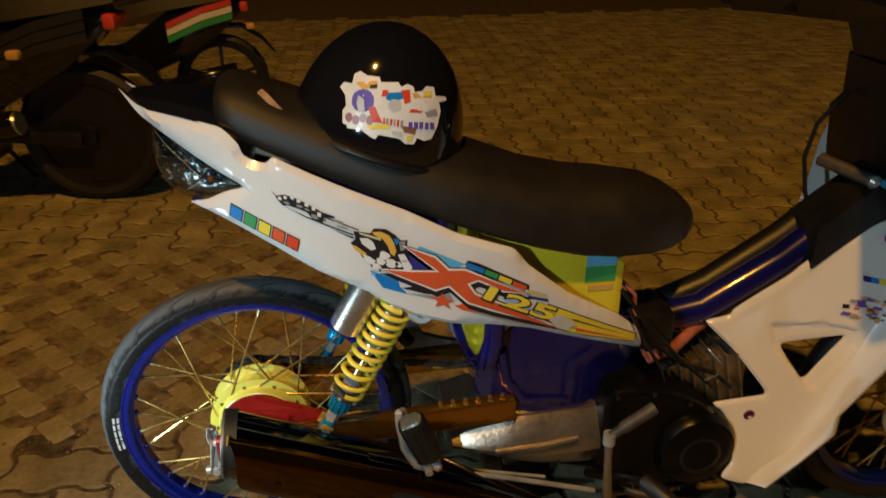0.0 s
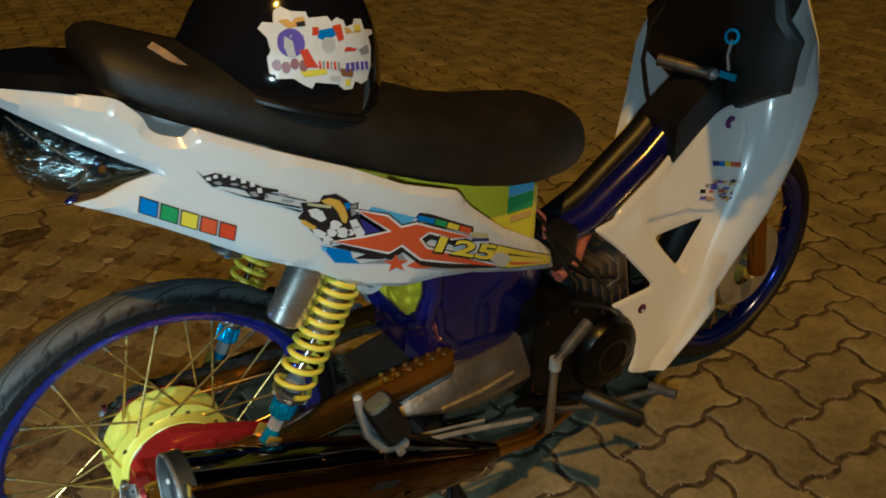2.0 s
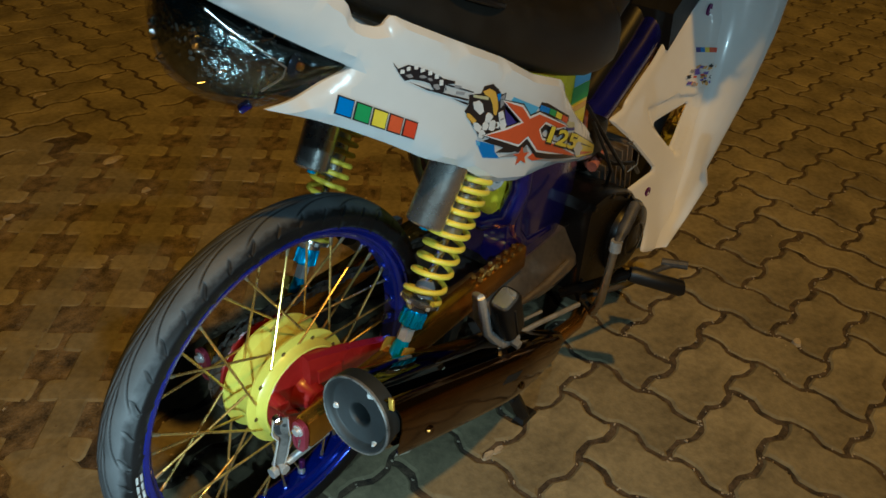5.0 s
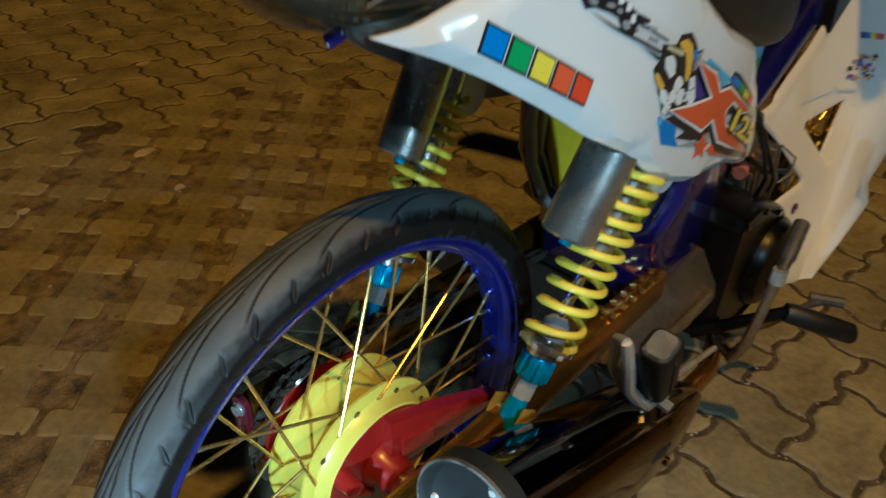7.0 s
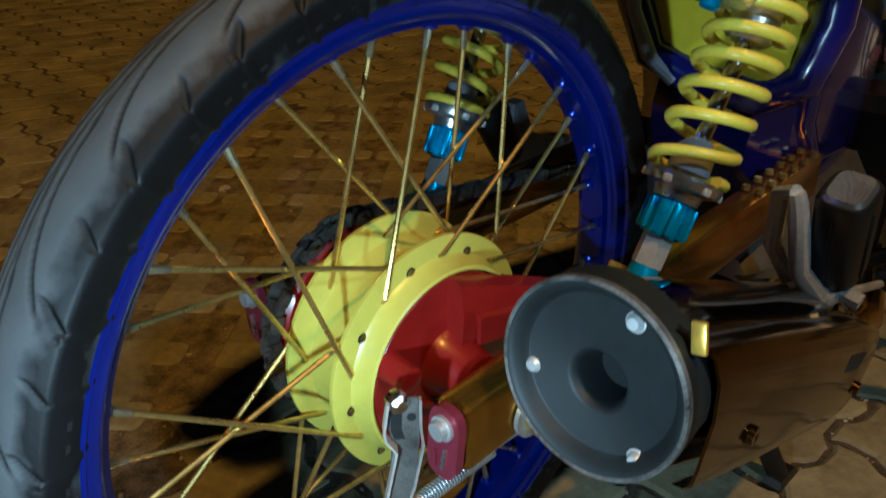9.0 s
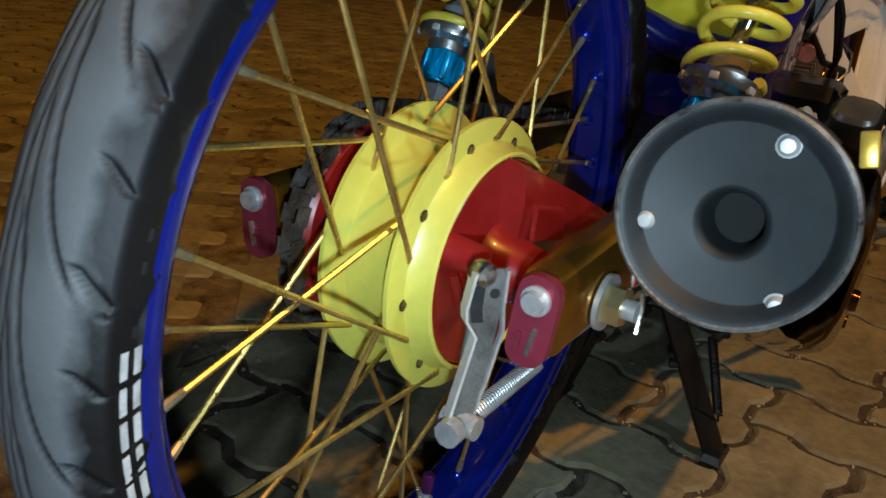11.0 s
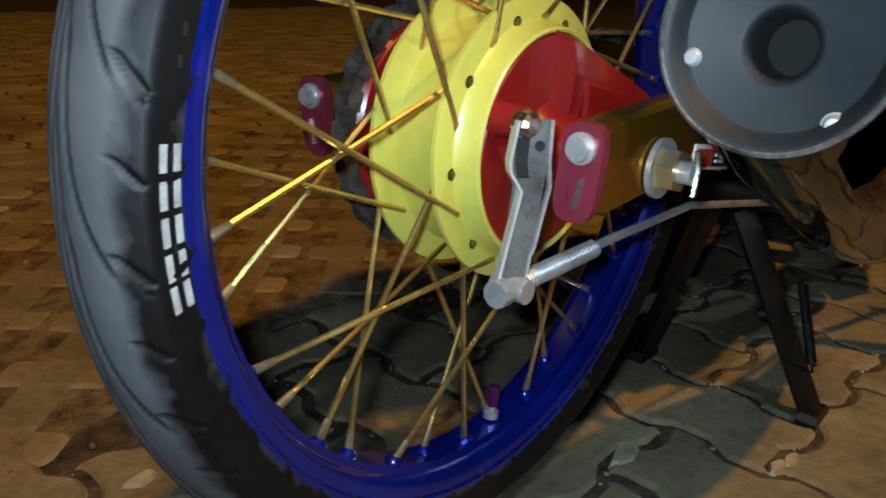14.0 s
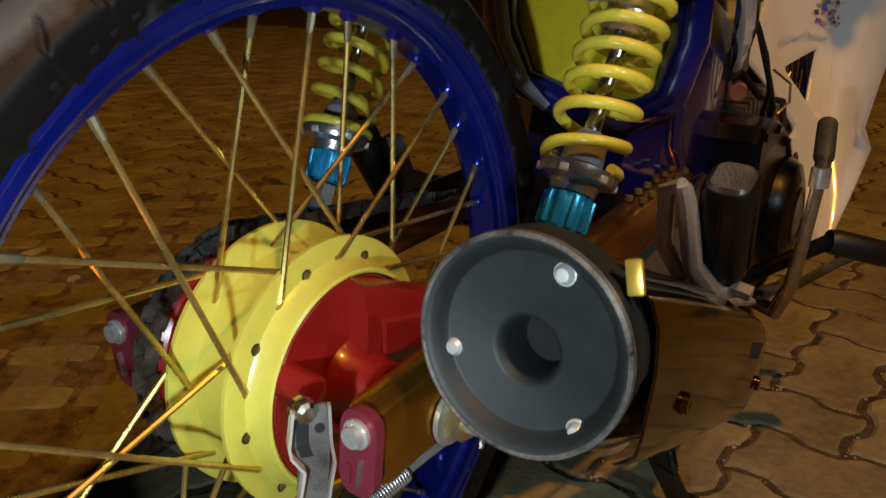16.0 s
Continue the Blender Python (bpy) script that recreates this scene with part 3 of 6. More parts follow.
def shock(s):
    """Spring, damper, gas bottle and adjuster of one shock; s: -1 for the right side."""
    foot, top = V(0.115, s * 0.100, 0.402), V(0.250, s * 0.116, 0.655)
    d = (top - foot).normalized()
    L = (top - foot).length
    ob = new("shock_absorber")
    ob.parent = bike
    P = lambda u: foot + d * u
    n, turns, r, tail_ = 300, 9.5, 0.0245, 18
    u0 = d.orthogonal().normalized()
    w0 = d.cross(u0)
    pts = []
    for k in range(-tail_, n + 1):
        f = k / n
        a = 2 * math.pi * turns * f * (1 if s < 0 else -1) + 1.0
        u = 0.0785 + 0.1715 * f ** 0.80 if k > 0 else 0.0770 + 0.0015 * (1 + k / tail_)
        pts.append(P(u) + r * (math.cos(a) * u0 + math.sin(a) * w0))
    part("spring", tube(pts, 0.0040, 8), SPRING, ob, "yellow coil spring", smooth=80)
    part("damper_rod", tube([P(0.06), P(0.18)], 0.0055, 12), CHROME, ob, "polished damper rod")
    part("damper_body", tube([P(0.165), P(0.168), P(L)], [0.012, 0.0155, 0.0155], 20), BRUSHED, ob, "brushed aluminium damper body")
    seat_ = part("spring_seat", lathe([(0.058, 0.0), (0.058, 0.0150), (0.0625, 0.0160), (0.0645, 0.0165), (0.066, 0.0215), (0.067, 0.0250), (0.0705, 0.0262), (0.0745, 0.0262), (0.0745, 0.0225), (0.0735, 0.0215), (0.0735, 0.0)], foot, d, 32), BRUSHED, ob, "bright metal spring seat")
    for k in range(6):
        g = 2 * math.pi * (k + 0.35) / 6
        e = math.cos(g) * u0 + math.sin(g) * w0
        part("seat_lug", bar(P(0.0690) + 0.0230 * e, P(0.0690) + 0.0270 * e, 0.006, 0.005, 0.001, up=tuple(d)), ZINC, seat_)
    part("bump_stop", lathe([(0.078, 0), (0.078, 0.014), (0.093, 0.013), (0.100, 0.007), (0.100, 0)], foot, d, 20), BUMPER, ob, "grey rubber bump stop")
    collar = part("adjuster_collar", lathe([(0.033, 0.0), (0.033, 0.0130), (0.036, 0.0140), (0.055, 0.0140), (0.058, 0.0125), (0.058, 0.0)], foot, d, 32), TEAL, ob, "bright blue ribbed adjuster collar")
    for k in range(10):
        g = 2 * math.pi * k / 10
        e = math.cos(g) * u0 + math.sin(g) * w0
        part("collar_rib", bar(P(0.0345) + 0.0146 * e, P(0.0565) + 0.0146 * e, 0.0052, 0.0052, 0.0014, up=tuple(e)), TEAL, collar)
    part("lock_nut", tube([P(0.012), P(0.034)], 0.0105, 6), ZINC, ob, "hexagonal steel lock nut")
    part("clevis", tube([P(-0.020), P(-0.010), P(0.014)], [0.011, 0.0125, 0.009], 16), TEAL, ob, "blue lower mount")
    part("mount_bolt", tube([P(-0.010) + V(0, s * 0.024, 0), P(-0.010) - V(0, s * 0.02, 0)], 0.007, 6), STEEL, ob)
    for q in (-1, 1):
        part("mount_lug", bar(P(-0.026) + V(-0.010, s * (q * 0.0165), -0.006), P(0.006) + V(-0.002, s * (q * 0.0165), 0.002), 0.004, 0.020, 0.001), YELLOWGOLD, ob, "gold mounting lug")
    a = V(0.152, s * 0.102, 0.580)
    part("gas_bottle", lathe([(0, 0), (0, 0.0220), (0.003, 0.0248), (0.11, 0.0248), (0.113, 0.022), (0.113, 0)], a, d, 40), BRUSHED, ob, "brushed aluminium gas bottle")
    part("valve_cap", tube([a - d * 0.008 + V(0.004, 0, 0), a + V(0.004, 0, 0)], 0.006, 12), TEAL, ob, "small blue valve cap")
    part("upper_eye", lathe([(-0.014, 0.0), (-0.014, 0.016), (0.014, 0.016), (0.014, 0.0)], P(L), (0, 1, 0), 20), STEEL, ob)
    return ob


shock(-1)
shock(1)

# ---- swing arm
for s in (-1, 1):
    arm = part("swing_arm", bar((-0.055, s * 0.0935, 0.3695), (0.428, s * 0.084, 0.388), 0.025, 0.046, 0.007), GOLDARM, bike, "gold anodised swing arm")
    bm = shell(rounded([(-0.0135, 0.3445), (0.0090, 0.3445), (0.0135, 0.3930), (-0.0090, 0.3945)], 0.0125, 5), lambda x, z: -0.003, 0.006, fine=0.05)
    bm.transform(Matrix(((0, 1, 0, -0.0585), (s, 0, 0, s * 0.0945), (0, 0, 1, 0), (0, 0, 0, 1))))
    cap = part("end_cap", bm, PINK, bike, "pink anodised end cap")
    part("cap_bolt", lathe([(0, 0.0), (0, 0.0078), (0.002, 0.0078), (0.002, 0.0060), (0.006, 0.0055), (0.006, 0.0)], (-0.0615, s * 0.0955, 0.3815), (-1, 0, 0), 18), STEEL, cap)
    part("cap_rib", bar((-0.062, s * 0.0975, 0.367), (-0.062, s * 0.0945, 0.352), 0.0022, 0.0022), BRUSHED, cap, "bare scratched rib")
    part("cap_rib", bar((-0.062, s * 0.0895, 0.363), (-0.062, s * 0.0885, 0.351), 0.0022, 0.0022), PINK, cap)
part("axle", tube([(0, -0.126, 0.364), (0, 0.126, 0.364)], 0.006, 12), STEEL, bike, "steel wheel axle")
part("axle_nut", tube([(0, -0.108, 0.364), (0, -0.119, 0.364)], 0.0115, 6), mat("brass_nut", (0.72, 0.58, 0.28), 0.3, metal=0.9), bike, "brass castle nut")
part("axle_washer", lathe([(0, 0), (0, 0.016), (0.003, 0.016), (0.003, 0)], (0, -0.1095, 0.364), (0, 1, 0), 24), STEEL, bike, "steel washer")
part("cotter_pin", tube([(0, -0.126, 0.376), (0.002, -0.127, 0.366), (-0.003, -0.128, 0.353)], 0.0015, 6), BRUSHED, bike, "bent cotter pin")

for k in range(6):
    for y in (-0.0945, -0.0825):
        part("arm_bolt", lathe([(0, 0), (0, 0.0040), (0.004, 0.0034), (0.004, 0)], (0.300 + 0.021 * k, y, 0.4075 + 0.0008 * k), (0, 0, 1), 8), GOLD, bike, "small gold bolt")
mark = part("arm_mark", bar((0.050, -0.1043, 0.3612), (0.110, -0.1031, 0.3512), 0.0012, 0.0150, 0.0003), INK["white"], bike, "white sticker with red and black stripes on the arm")
part("mark_stripe", bar((0.053, -0.1051, 0.3604), (0.079, -0.1045, 0.3562), 0.0006, 0.0105), INK["red"], mark)
part("mark_stripe", bar((0.080, -0.1045, 0.3560), (0.107, -0.1040, 0.3515), 0.0006, 0.0105), INK["black"], mark)
part("mark_stripe", bar((0.083, -0.1050, 0.3575), (0.105, -0.1045, 0.3540), 0.0006, 0.0018), INK["white"], mark)
part("mark_stripe", bar((0.083, -0.1050, 0.3535), (0.103, -0.1045, 0.3502), 0.0006, 0.0018), INK["white"], mark)

# ---- brake panel
panel = part("brake_panel", lathe([(-0.030, 0.0620), (-0.0368, 0.0622), (-0.0380, 0.0612), (-0.0378, 0.058), (-0.0385, 0.026), (-0.045, 0.021), (-0.066, 0.016), (-0.068, 0.0)], AX, (0, 1, 0), 56), RED, bike, "red painted drum brake panel")
part("torque_arm", loft([[(-0.002 + 0.160 * u, y, 0.394 - 0.044 * u + dz * (1 - 0.76 * u ** 1.3)) for y, dz in ((-0.038, -0.034), (-0.049, -0.030), (-0.052, -0.004), (-0.053, 0.012), (-0.050, 0.031), (-0.038, 0.035))] for u in (0, 0.2, 0.45, 0.7, 1.0)]), RED, panel, smooth=25)
part("arm_recess", loft([[(0.010 + 0.040 * u, -0.0528 + 0.0015 * u, 0.392 - 0.010 * u + dz) for dz in (-0.014, 0.010)] + [(0.010 + 0.040 * u, -0.0560, 0.392 - 0.010 * u + dz * 0.8) for dz in (0.010, -0.014)] for u in (0, 0.5, 1.0)]), RED, panel, smooth=40)
part("cam_boss", lathe([(-0.004, 0.0120), (0.002, 0.0095), (0.012, 0.0085), (0.020, 0.0080), (0.022, 0.0)], (-0.050, -0.038, 0.386), (0, -1, 0), 20), RED, panel)
part("panel_rib", tube([(-0.046, -0.0385, 0.372), (-0.036, -0.0390, 0.352), (-0.012, -0.0390, 0.336)], [0.003, 0.004, 0.003], 8), RED, panel)
# folded channel lever with kinked side flanges
LEVER = ((-0.0755, 0.0200, 0.3925), (-0.0765, 0.0215, 0.372), (-0.0735, 0.0185, 0.360), (-0.0775, 0.0175, 0.326), (-0.0790, 0.0130, 0.314), (-0.0790, 0.0110, 0.304))
# web darker, left lip brighter: lighting of one folded steel put into colour
lever = part("brake_lever", loft([[(x0, -0.0660, zz), (x0 + 0.65 * w, -0.0660 - 0.52 * w, zz), (x0 + 0.65 * w - 0.0009, -0.0673 - 0.52 * w, zz), (x0 - 0.0009, -0.0673, zz)] for x0, w, zz in LEVER]), mat("dull_zinc", (0.13, 0.13, 0.125), 0.55, metal=0.35, vary=0.35, scale=60), bike, "steel brake lever with clamp", smooth=20)
for name_, deep, pts_ in (("lever_lip", 0.0070, ((-0.0762, 0.3930), (-0.0785, 0.3740), (-0.0780, 0.3680), (-0.0735, 0.3590), (-0.0745, 0.3520), (-0.0790, 0.3220), (-0.0815, 0.3040))), ("lever_lip", 0.0035, ((-0.0625, 0.3925), (-0.0625, 0.3720), (-0.0615, 0.3600), (-0.0660, 0.3290))), ("lever_curl", 0.0035, ((-0.0660, 0.3290), (-0.0675, 0.3235), (-0.0680, 0.3180), (-0.0690, 0.3110), (-0.0705, 0.3040)))):
    part(name_, loft([[(x0 + dx - e * 0.6 * deep, -0.0655 - 0.8 * (x0 + 0.0770) - 0.75 * dx - e * 0.8 * deep, z0) for dx, e in ((0, 0), (0.0013, 0), (0.0012, 1), (0, 1))] for x0, z0 in pts_]), ZINC if deep > 0.005 else STEEL, lever, smooth=20)
# dark patches on the uncut web, painted as shade of slot and hole
part("lever_slot", loft([[(x0 + 0.65 * dx - 0.0012, -0.0676 - 0.52 * dx, z0) for dx in (0.0022, 0.0095)] + [(x0 + 0.65 * dx, -0.0662 - 0.52 * dx, z0) for dx in (0.0095, 0.0022)] for x0, z0 in ((-0.0756, 0.384), (-0.0764, 0.372), (-0.0740, 0.364))]), HOLESHADE, lever, smooth=0)
part("lever_hole", lathe([(0, 0.0026), (0.0006, 0.0026), (0.0006, 0)], (-0.0665, -0.0755, 0.380), (-0.62, -0.78, 0), 16), HOLESHADE, lever, smooth=20)
part("cam_spindle", lathe([(0, 0), (0, 0.0062), (0.004, 0.0068), (0.008, 0.0060), (0.010, 0.0038), (0.010, 0)], (-0.0710, -0.0665, 0.3905), (-0.25, -1, 0), 10), CHROME, lever, smooth=20)
part("rod_nut", tube([(-0.0900, -0.0715, 0.3085), (-0.0825, -0.0715, 0.3085)], 0.0072, 10), STEEL, lever)
part("trunnion", tube([(-0.0740, -0.060, 0.3075), (-0.0740, -0.080, 0.3075)], 0.0064, 16), STEEL, lever)
part("brake_rod", tube([(-0.085, -0.0715, 0.3085), (0.02, -0.0715, 0.3095), (0.13, -0.075, 0.3090), (0.48, -0.11, 0.25)], 0.0028, 8), STEEL, bike, "thin steel brake rod")
part("rod_spring", tube([(-0.066 + 0.070 * k / 200, -0.0715 + 0.0046 * math.cos(k * 0.9), 0.3088 + 0.0046 * math.sin(k * 0.9)) for k in range(201)], 0.0013, 5), STEEL, bike, "small coil spring on the brake rod", smooth=80)

# ---- exhaust
E0, E1 = V(-0.036, -0.166, 0.436), V(0.470, -0.150, 0.215)
ed = (E1 - E0).normalized()
EL = (E1 - E0).length
capx = V(1, 0.02, -0.10).normalized()
CAP0 = V(-0.034, -0.166, 0.437)
cu_ = (V(0, -1, 0) - capx * capx.dot(V(0, -1, 0))).normalized()
cw_ = capx.cross(cu_)
eu = (V(0, -1, 0) - ed * ed.dot(V(0, -1, 0))).normalized()
ew = ed.cross(eu)
rings_ = [[CAP0 + capx * 0.003 + r * (math.cos(a) * cu_ + math.sin(a) * cw_) for a in [2 * math.pi * k / 64 for k in range(64)]] for r in (0.0440, 0.0499)]
rings_ += [[E0 + ed * u + r * (math.cos(a) * eu + math.sin(a) * ew) for a in [2 * math.pi * k / 64 for k in range(64)]] for u, r in ((0.075, 0.0502), (0.30, 0.0505), (0.34, 0.049), (0.44, 0.036), (0.52, 0.022), (EL, 0.016))]
exhaust = part("exhaust_body", loft(rings_, cap=False), DARKCHROME, bike, "black chrome exhaust silencer with a bronze outer plate")
ew = ew if ew.z > 0 else -ew
# the plate is folded: a lip on top, a flat outer face and a lip below
FOLD = ((0.0340, 0.0405), (0.0440, 0.0380), (0.0500, 0.0325), (0.0530, 0.022), (0.0540, 0.004), (0.0522, -0.024), (0.0492, -0.035), (0.0440, -0.0415), (0.0350, -0.0460))
rows_ = []
for k, (o_, h_) in enumerate(FOLD):
    u0_ = -0.006 + 0.064 * (k / 8) ** 1.3
    def at_(u, f, thin):
        return E0 + ed * u + eu * (o_ * f - thin) + ew * h_ * f
    steps_ = ((u0_, 1.0), (0.12, 1.02), (0.30, 1.0), (0.345, 0.96), (0.44, 0.74), (0.512, 0.52))
    rows_.append([at_(u, f, 0.0) for u, f in steps_] + [at_(u, f, 0.0016) for u, f in steps_[::-1]])
plate_ = part("heat_shield", loft(rows_), BRONZE, exhaust, "polished bronze heat shield plate")
for u in (0.085, 0.335):
    part("plate_bolt", lathe([(0, 0), (0, 0.0060), (0.0032, 0.0052), (0.0032, 0.0026), (0.0020, 0.0)], E0 + ed * u + eu * (0.0535 if u < 0.3 else 0.0515) - ew * 0.012, eu, 14), BRONZE, plate_)
# dark patch laid on the uncut plate, painted as a slot's shade
part("plate_slot", loft([[E0 + ed * (u + 0.012 * h / 0.012) + eu * e + ew * (0.014 + h) for h, e in ((-0.006, 0.0532), (0.006, 0.0532), (0.006, 0.0541), (-0.006, 0.0541))] for u in (0.262, 0.305)]), GAPSHADE, plate_, "dark patch painted as a slot's shade on the plate", smooth=0)
OUT0 = CAP0 + V(-0.0004, 0, -0.0042)
rims_ = ((OUT0, 0.0300, 0.0120), (OUT0, 0.0140, 0.0128), (OUT0, 0.0085, 0.0146), (OUT0, 0.0068, 0.0160), (OUT0, 0.0062, 0.0175), (CAP0, 0.0058, 0.0400), (CAP0, 0.0052, 0.0410), (CAP0, 0.0020, 0.0425), (CAP0, -0.0012, 0.0455), (CAP0, -0.0032, 0.0482), (CAP0, -0.0030, 0.0494), (CAP0, 0.0030, 0.0503), (CAP0, 0.0180, 0.0500))
part("exhaust_cap", loft([[at + capx * u + r * (math.cos(a) * cu_ + math.sin(a) * cw_) for a in [2 * math.pi * k / 64 for k in range(64)]] for at, u, r in rims_], cap=False), DARKCAP, exhaust, "dark grey dished end cap with a round outlet", smooth=50)
part("cap_edge", lathe([(-0.0030, 0.0480), (-0.0042, 0.0490), (-0.0030, 0.0505), (0.0000, 0.0508), (0.0000, 0.0500)], CAP0, capx, 64, closed=True), SCUFF, exhaust, "scuffed bare metal edge")
# dark disc closes the pipe, its colour stands for the unlit depth
part("outlet_throat", lathe([(0.0292, 0.0), (0.0292, 0.0124), (0.0300, 0.0124), (0.0300, 0.0)], OUT0, capx, 24), GAPSHADE, exhaust)
for y, z in ((-0.180, 0.470), (-0.129, 0.424), (-0.193, 0.403)):
    part("cap_screw", lathe([(0.002, 0), (0.002, 0.0058), (0.0005, 0.0056), (0.0, 0.0046), (-0.001, 0.0043), (-0.003, 0.0030), (-0.0032, 0)], CAP0 + V(0.0058 + 0.10 * (z - 0.437), y + 0.166, z - 0.437), capx, 14), ZINC, exhaust, "bright dome-headed screw")
# gold plate added to stand for the highlight on the shield's corner
part("shield_clip", box((-0.0225, -0.2090, 0.4745), (0.003, 0.0075, 0.0150), Matrix.Rotation(radians(-14), 4, "X") @ Matrix.Rotation(radians(10), 4, "Y"), 0.0012), YELLOWGOLD, bike, "gold highlight at the corner of the heat shield, as a small plate")
part("exhaust_pipe", tube([E1 - ed * 0.02, (0.56, -0.14, 0.19), (0.70, -0.10, 0.17), (0.80, -0.05, 0.20), (0.84, 0, 0.28)], 0.014, 16), GOLDARM, bike, "brown exhaust pipe")
bracket = part("pillion_peg_bracket", tube([(0.225, -0.149, 0.447), (0.226, -0.153, 0.434), (0.232, -0.160, 0.388), (0.246, -0.170, 0.366), (0.284, -0.178, 0.358)], [0.006, 0.0075, 0.0075, 0.009, 0.008], 10), STEEL, bike, "bare metal peg bracket")
part("bracket_arm", tube([(0.225, -0.149, 0.447), (0.232, -0.136, 0.441), (0.242, -0.134, 0.396), (0.252, -0.148, 0.370)], [0.006, 0.0065, 0.0065, 0.0075], 10), STEEL, bracket)
part("bracket_foot", box((0.266, -0.165, 0.360), (0.046, 0.034, 0.014), Matrix.Rotation(radians(12), 4, "Y"), 0.005), STEEL, bracket)
pd = (V(0.238, -0.178, 0.458) - V(0.271, -0.172, 0.377)).normalized()
pq = pd.cross(V(0, 1, 0)).normalized()
pw = pd.cross(pq)
secs = []
for u, q in ((0, 0.018), (0.004, 0.0215), (0.078, 0.0215), (0.082, 0.019)):
    secs.append([V(0.271, -0.172, 0.377) + pd * u + pq * (q * math.copysign(abs(math.cos(a)) ** 0.6, math.cos(a))) + pw * (q * 0.85 * math.copysign(abs(math.sin(a)) ** 0.6, math.sin(a))) for a in [2 * math.pi * k / 24 for k in range(24)]])
peg2 = part("pillion_peg", loft(secs), BLACK, bike, "folded black rubber pillion peg")
part("peg_end", loft([[p + pd * h - (p - V(0.271, -0.172, 0.377) - pd * 0.082).normalized() * (0.0015 + h * 0.8) for p in secs[-1]] for h in (-0.001, 0.003)]), BRUSHED, peg2, "bare aluminium end face")
for k in range(9):
    a = 2 * math.pi * k / 9
    part("peg_rib", tube([V(0.271, -0.172, 0.377) + pd * u + pq * 0.0205 * math.cos(a) + pw * 0.0185 * math.sin(a) for u in (0.008, 0.072)], 0.0022, 6), BLACK, peg2)
part("bracket_bolt", tube([(0.266, -0.196, 0.362), (0.266, -0.150, 0.370)], 0.0065, 6), STEEL, bracket)

GREYCAST = mat("grey_cast_metal", (0.36, 0.39, 0.41), 0.45, metal=0.4, vary=0.3, scale=25, bump=0.2, bscale=150)
far_peg = part("far_peg_bracket", loft([[(x, y, z) for x, z in ((0.262, 0.376), (0.291, 0.345), (0.385, 0.320), (0.394, 0.372), (0.330, 0.390), (0.300, 0.402), (0.282, 0.440), (0.270, 0.438))] for y in (0.142, 0.156)]), GREYCAST, bike, "grey cast peg bracket on the far side", smooth=20)
part("peg_rubber", tube([(0.226, 0.152, 0.454), (0.230, 0.152, 0.450), (0.272, 0.152, 0.388), (0.276, 0.152, 0.384)], [0.014, 0.017, 0.017, 0.014], 14), BLACK, far_peg, "black rubber pillion peg")

# ---- stand
stand = new("centre_stand")
stand.parent = bike
# legs that spread from a narrow pivot
for top, foot, s in (((0.392, -0.026, 0.242), (0.463, -0.117, 0.006), -1), ((0.398, 0.006, 0.242), (0.463, 0.089, 0.006), 1)):
    top, foot = V(*top), V(*foot)
    part("stand_leg", bar(top, foot, 0.017, 0.024, 0.004), BLACK, stand)
    part("stand_foot", loft([[(foot.x + dx * f, foot.y + dy * f, z) for dx, dy in ((-0.020, -0.011), (0.026, -0.011), (0.026, 0.011), (-0.020, 0.011))] for z, f in ((0.0, 1.0), (0.005, 1.05), (0.013, 0.8))]), BLACK, stand)
    at = top + (foot - top) * 0.49
    part("stand_lug", tube([at + V(-0.004, s * -0.006, 0), at + V(-0.010, s * -0.018, -0.002)], 0.006, 10), BLACK, stand)
part("stand_tube", tube([(0.393, -0.085, 0.258), (0.393, 0.075, 0.258)], 0.015, 14), BLACK, stand)
part("stand_spring", tube([(0.421 - 0.012 * k / 220 + 0.0045 * math.cos(k * 0.85), -0.090 - 0.027 * k / 220 + 0.0045 * math.sin(k * 0.85), 0.168 - 0.077 * k / 220) for k in range(221)], 0.0012, 5), BLACK, stand, "dark coil spring", smooth=80)
part("spring_hook", tube([(0.405, -0.060, 0.196), (0.412, -0.078, 0.186), (0.421, -0.090, 0.175), (0.421, -0.090, 0.166)], 0.0014, 6), BLACK, stand)
part("spring_hook", tube([(0.409, -0.117, 0.092), (0.409, -0.119, 0.082), (0.420, -0.112, 0.076), (0.430, -0.090, 0.074)], 0.0014, 6), BLACK, stand)

# ---- frame, tank and engine
tank = part("under_seat_tank", loft([[(x, y * w, z) for y, z in ((-1, lo + 0.012), (-0.85, lo), (0.85, lo), (1, lo + 0.012), (1, hi - 0.012), (0.85, hi), (-0.85, hi), (-1, hi - 0.012))]
                                     for x, w, lo, hi in ((0.352, 0.060, 0.495, 0.70), (0.362, 0.070, 0.480, 0.715), (0.45, 0.075, 0.485, 0.70), (0.585, 0.075, 0.495, 0.66), (0.60, 0.068, 0.505, 0.65))]), YELLOW, bike, "yellow fuel tank under the seat")
part("frame_plate", loft([[(x, y * w, z) for y, z in ((-0.9, lo), (0.9, lo), (1, lo + 0.03), (1, hi - 0.03), (0.9, hi), (-0.9, hi), (-1, hi - 0.03), (-1, lo + 0.03))] for x, lo, hi, w in ((0.365, 0.40, 0.47, 0.05), (0.39, 0.362, 0.53, 0.076), (0.47, 0.345, 0.60, 0.08), (0.55, 0.350, 0.57, 0.078), (0.60, 0.38, 0.54, 0.070), (0.64, 0.43, 0.52, 0.05))]), NAVY, bike, "dark blue frame plate", smooth=30)
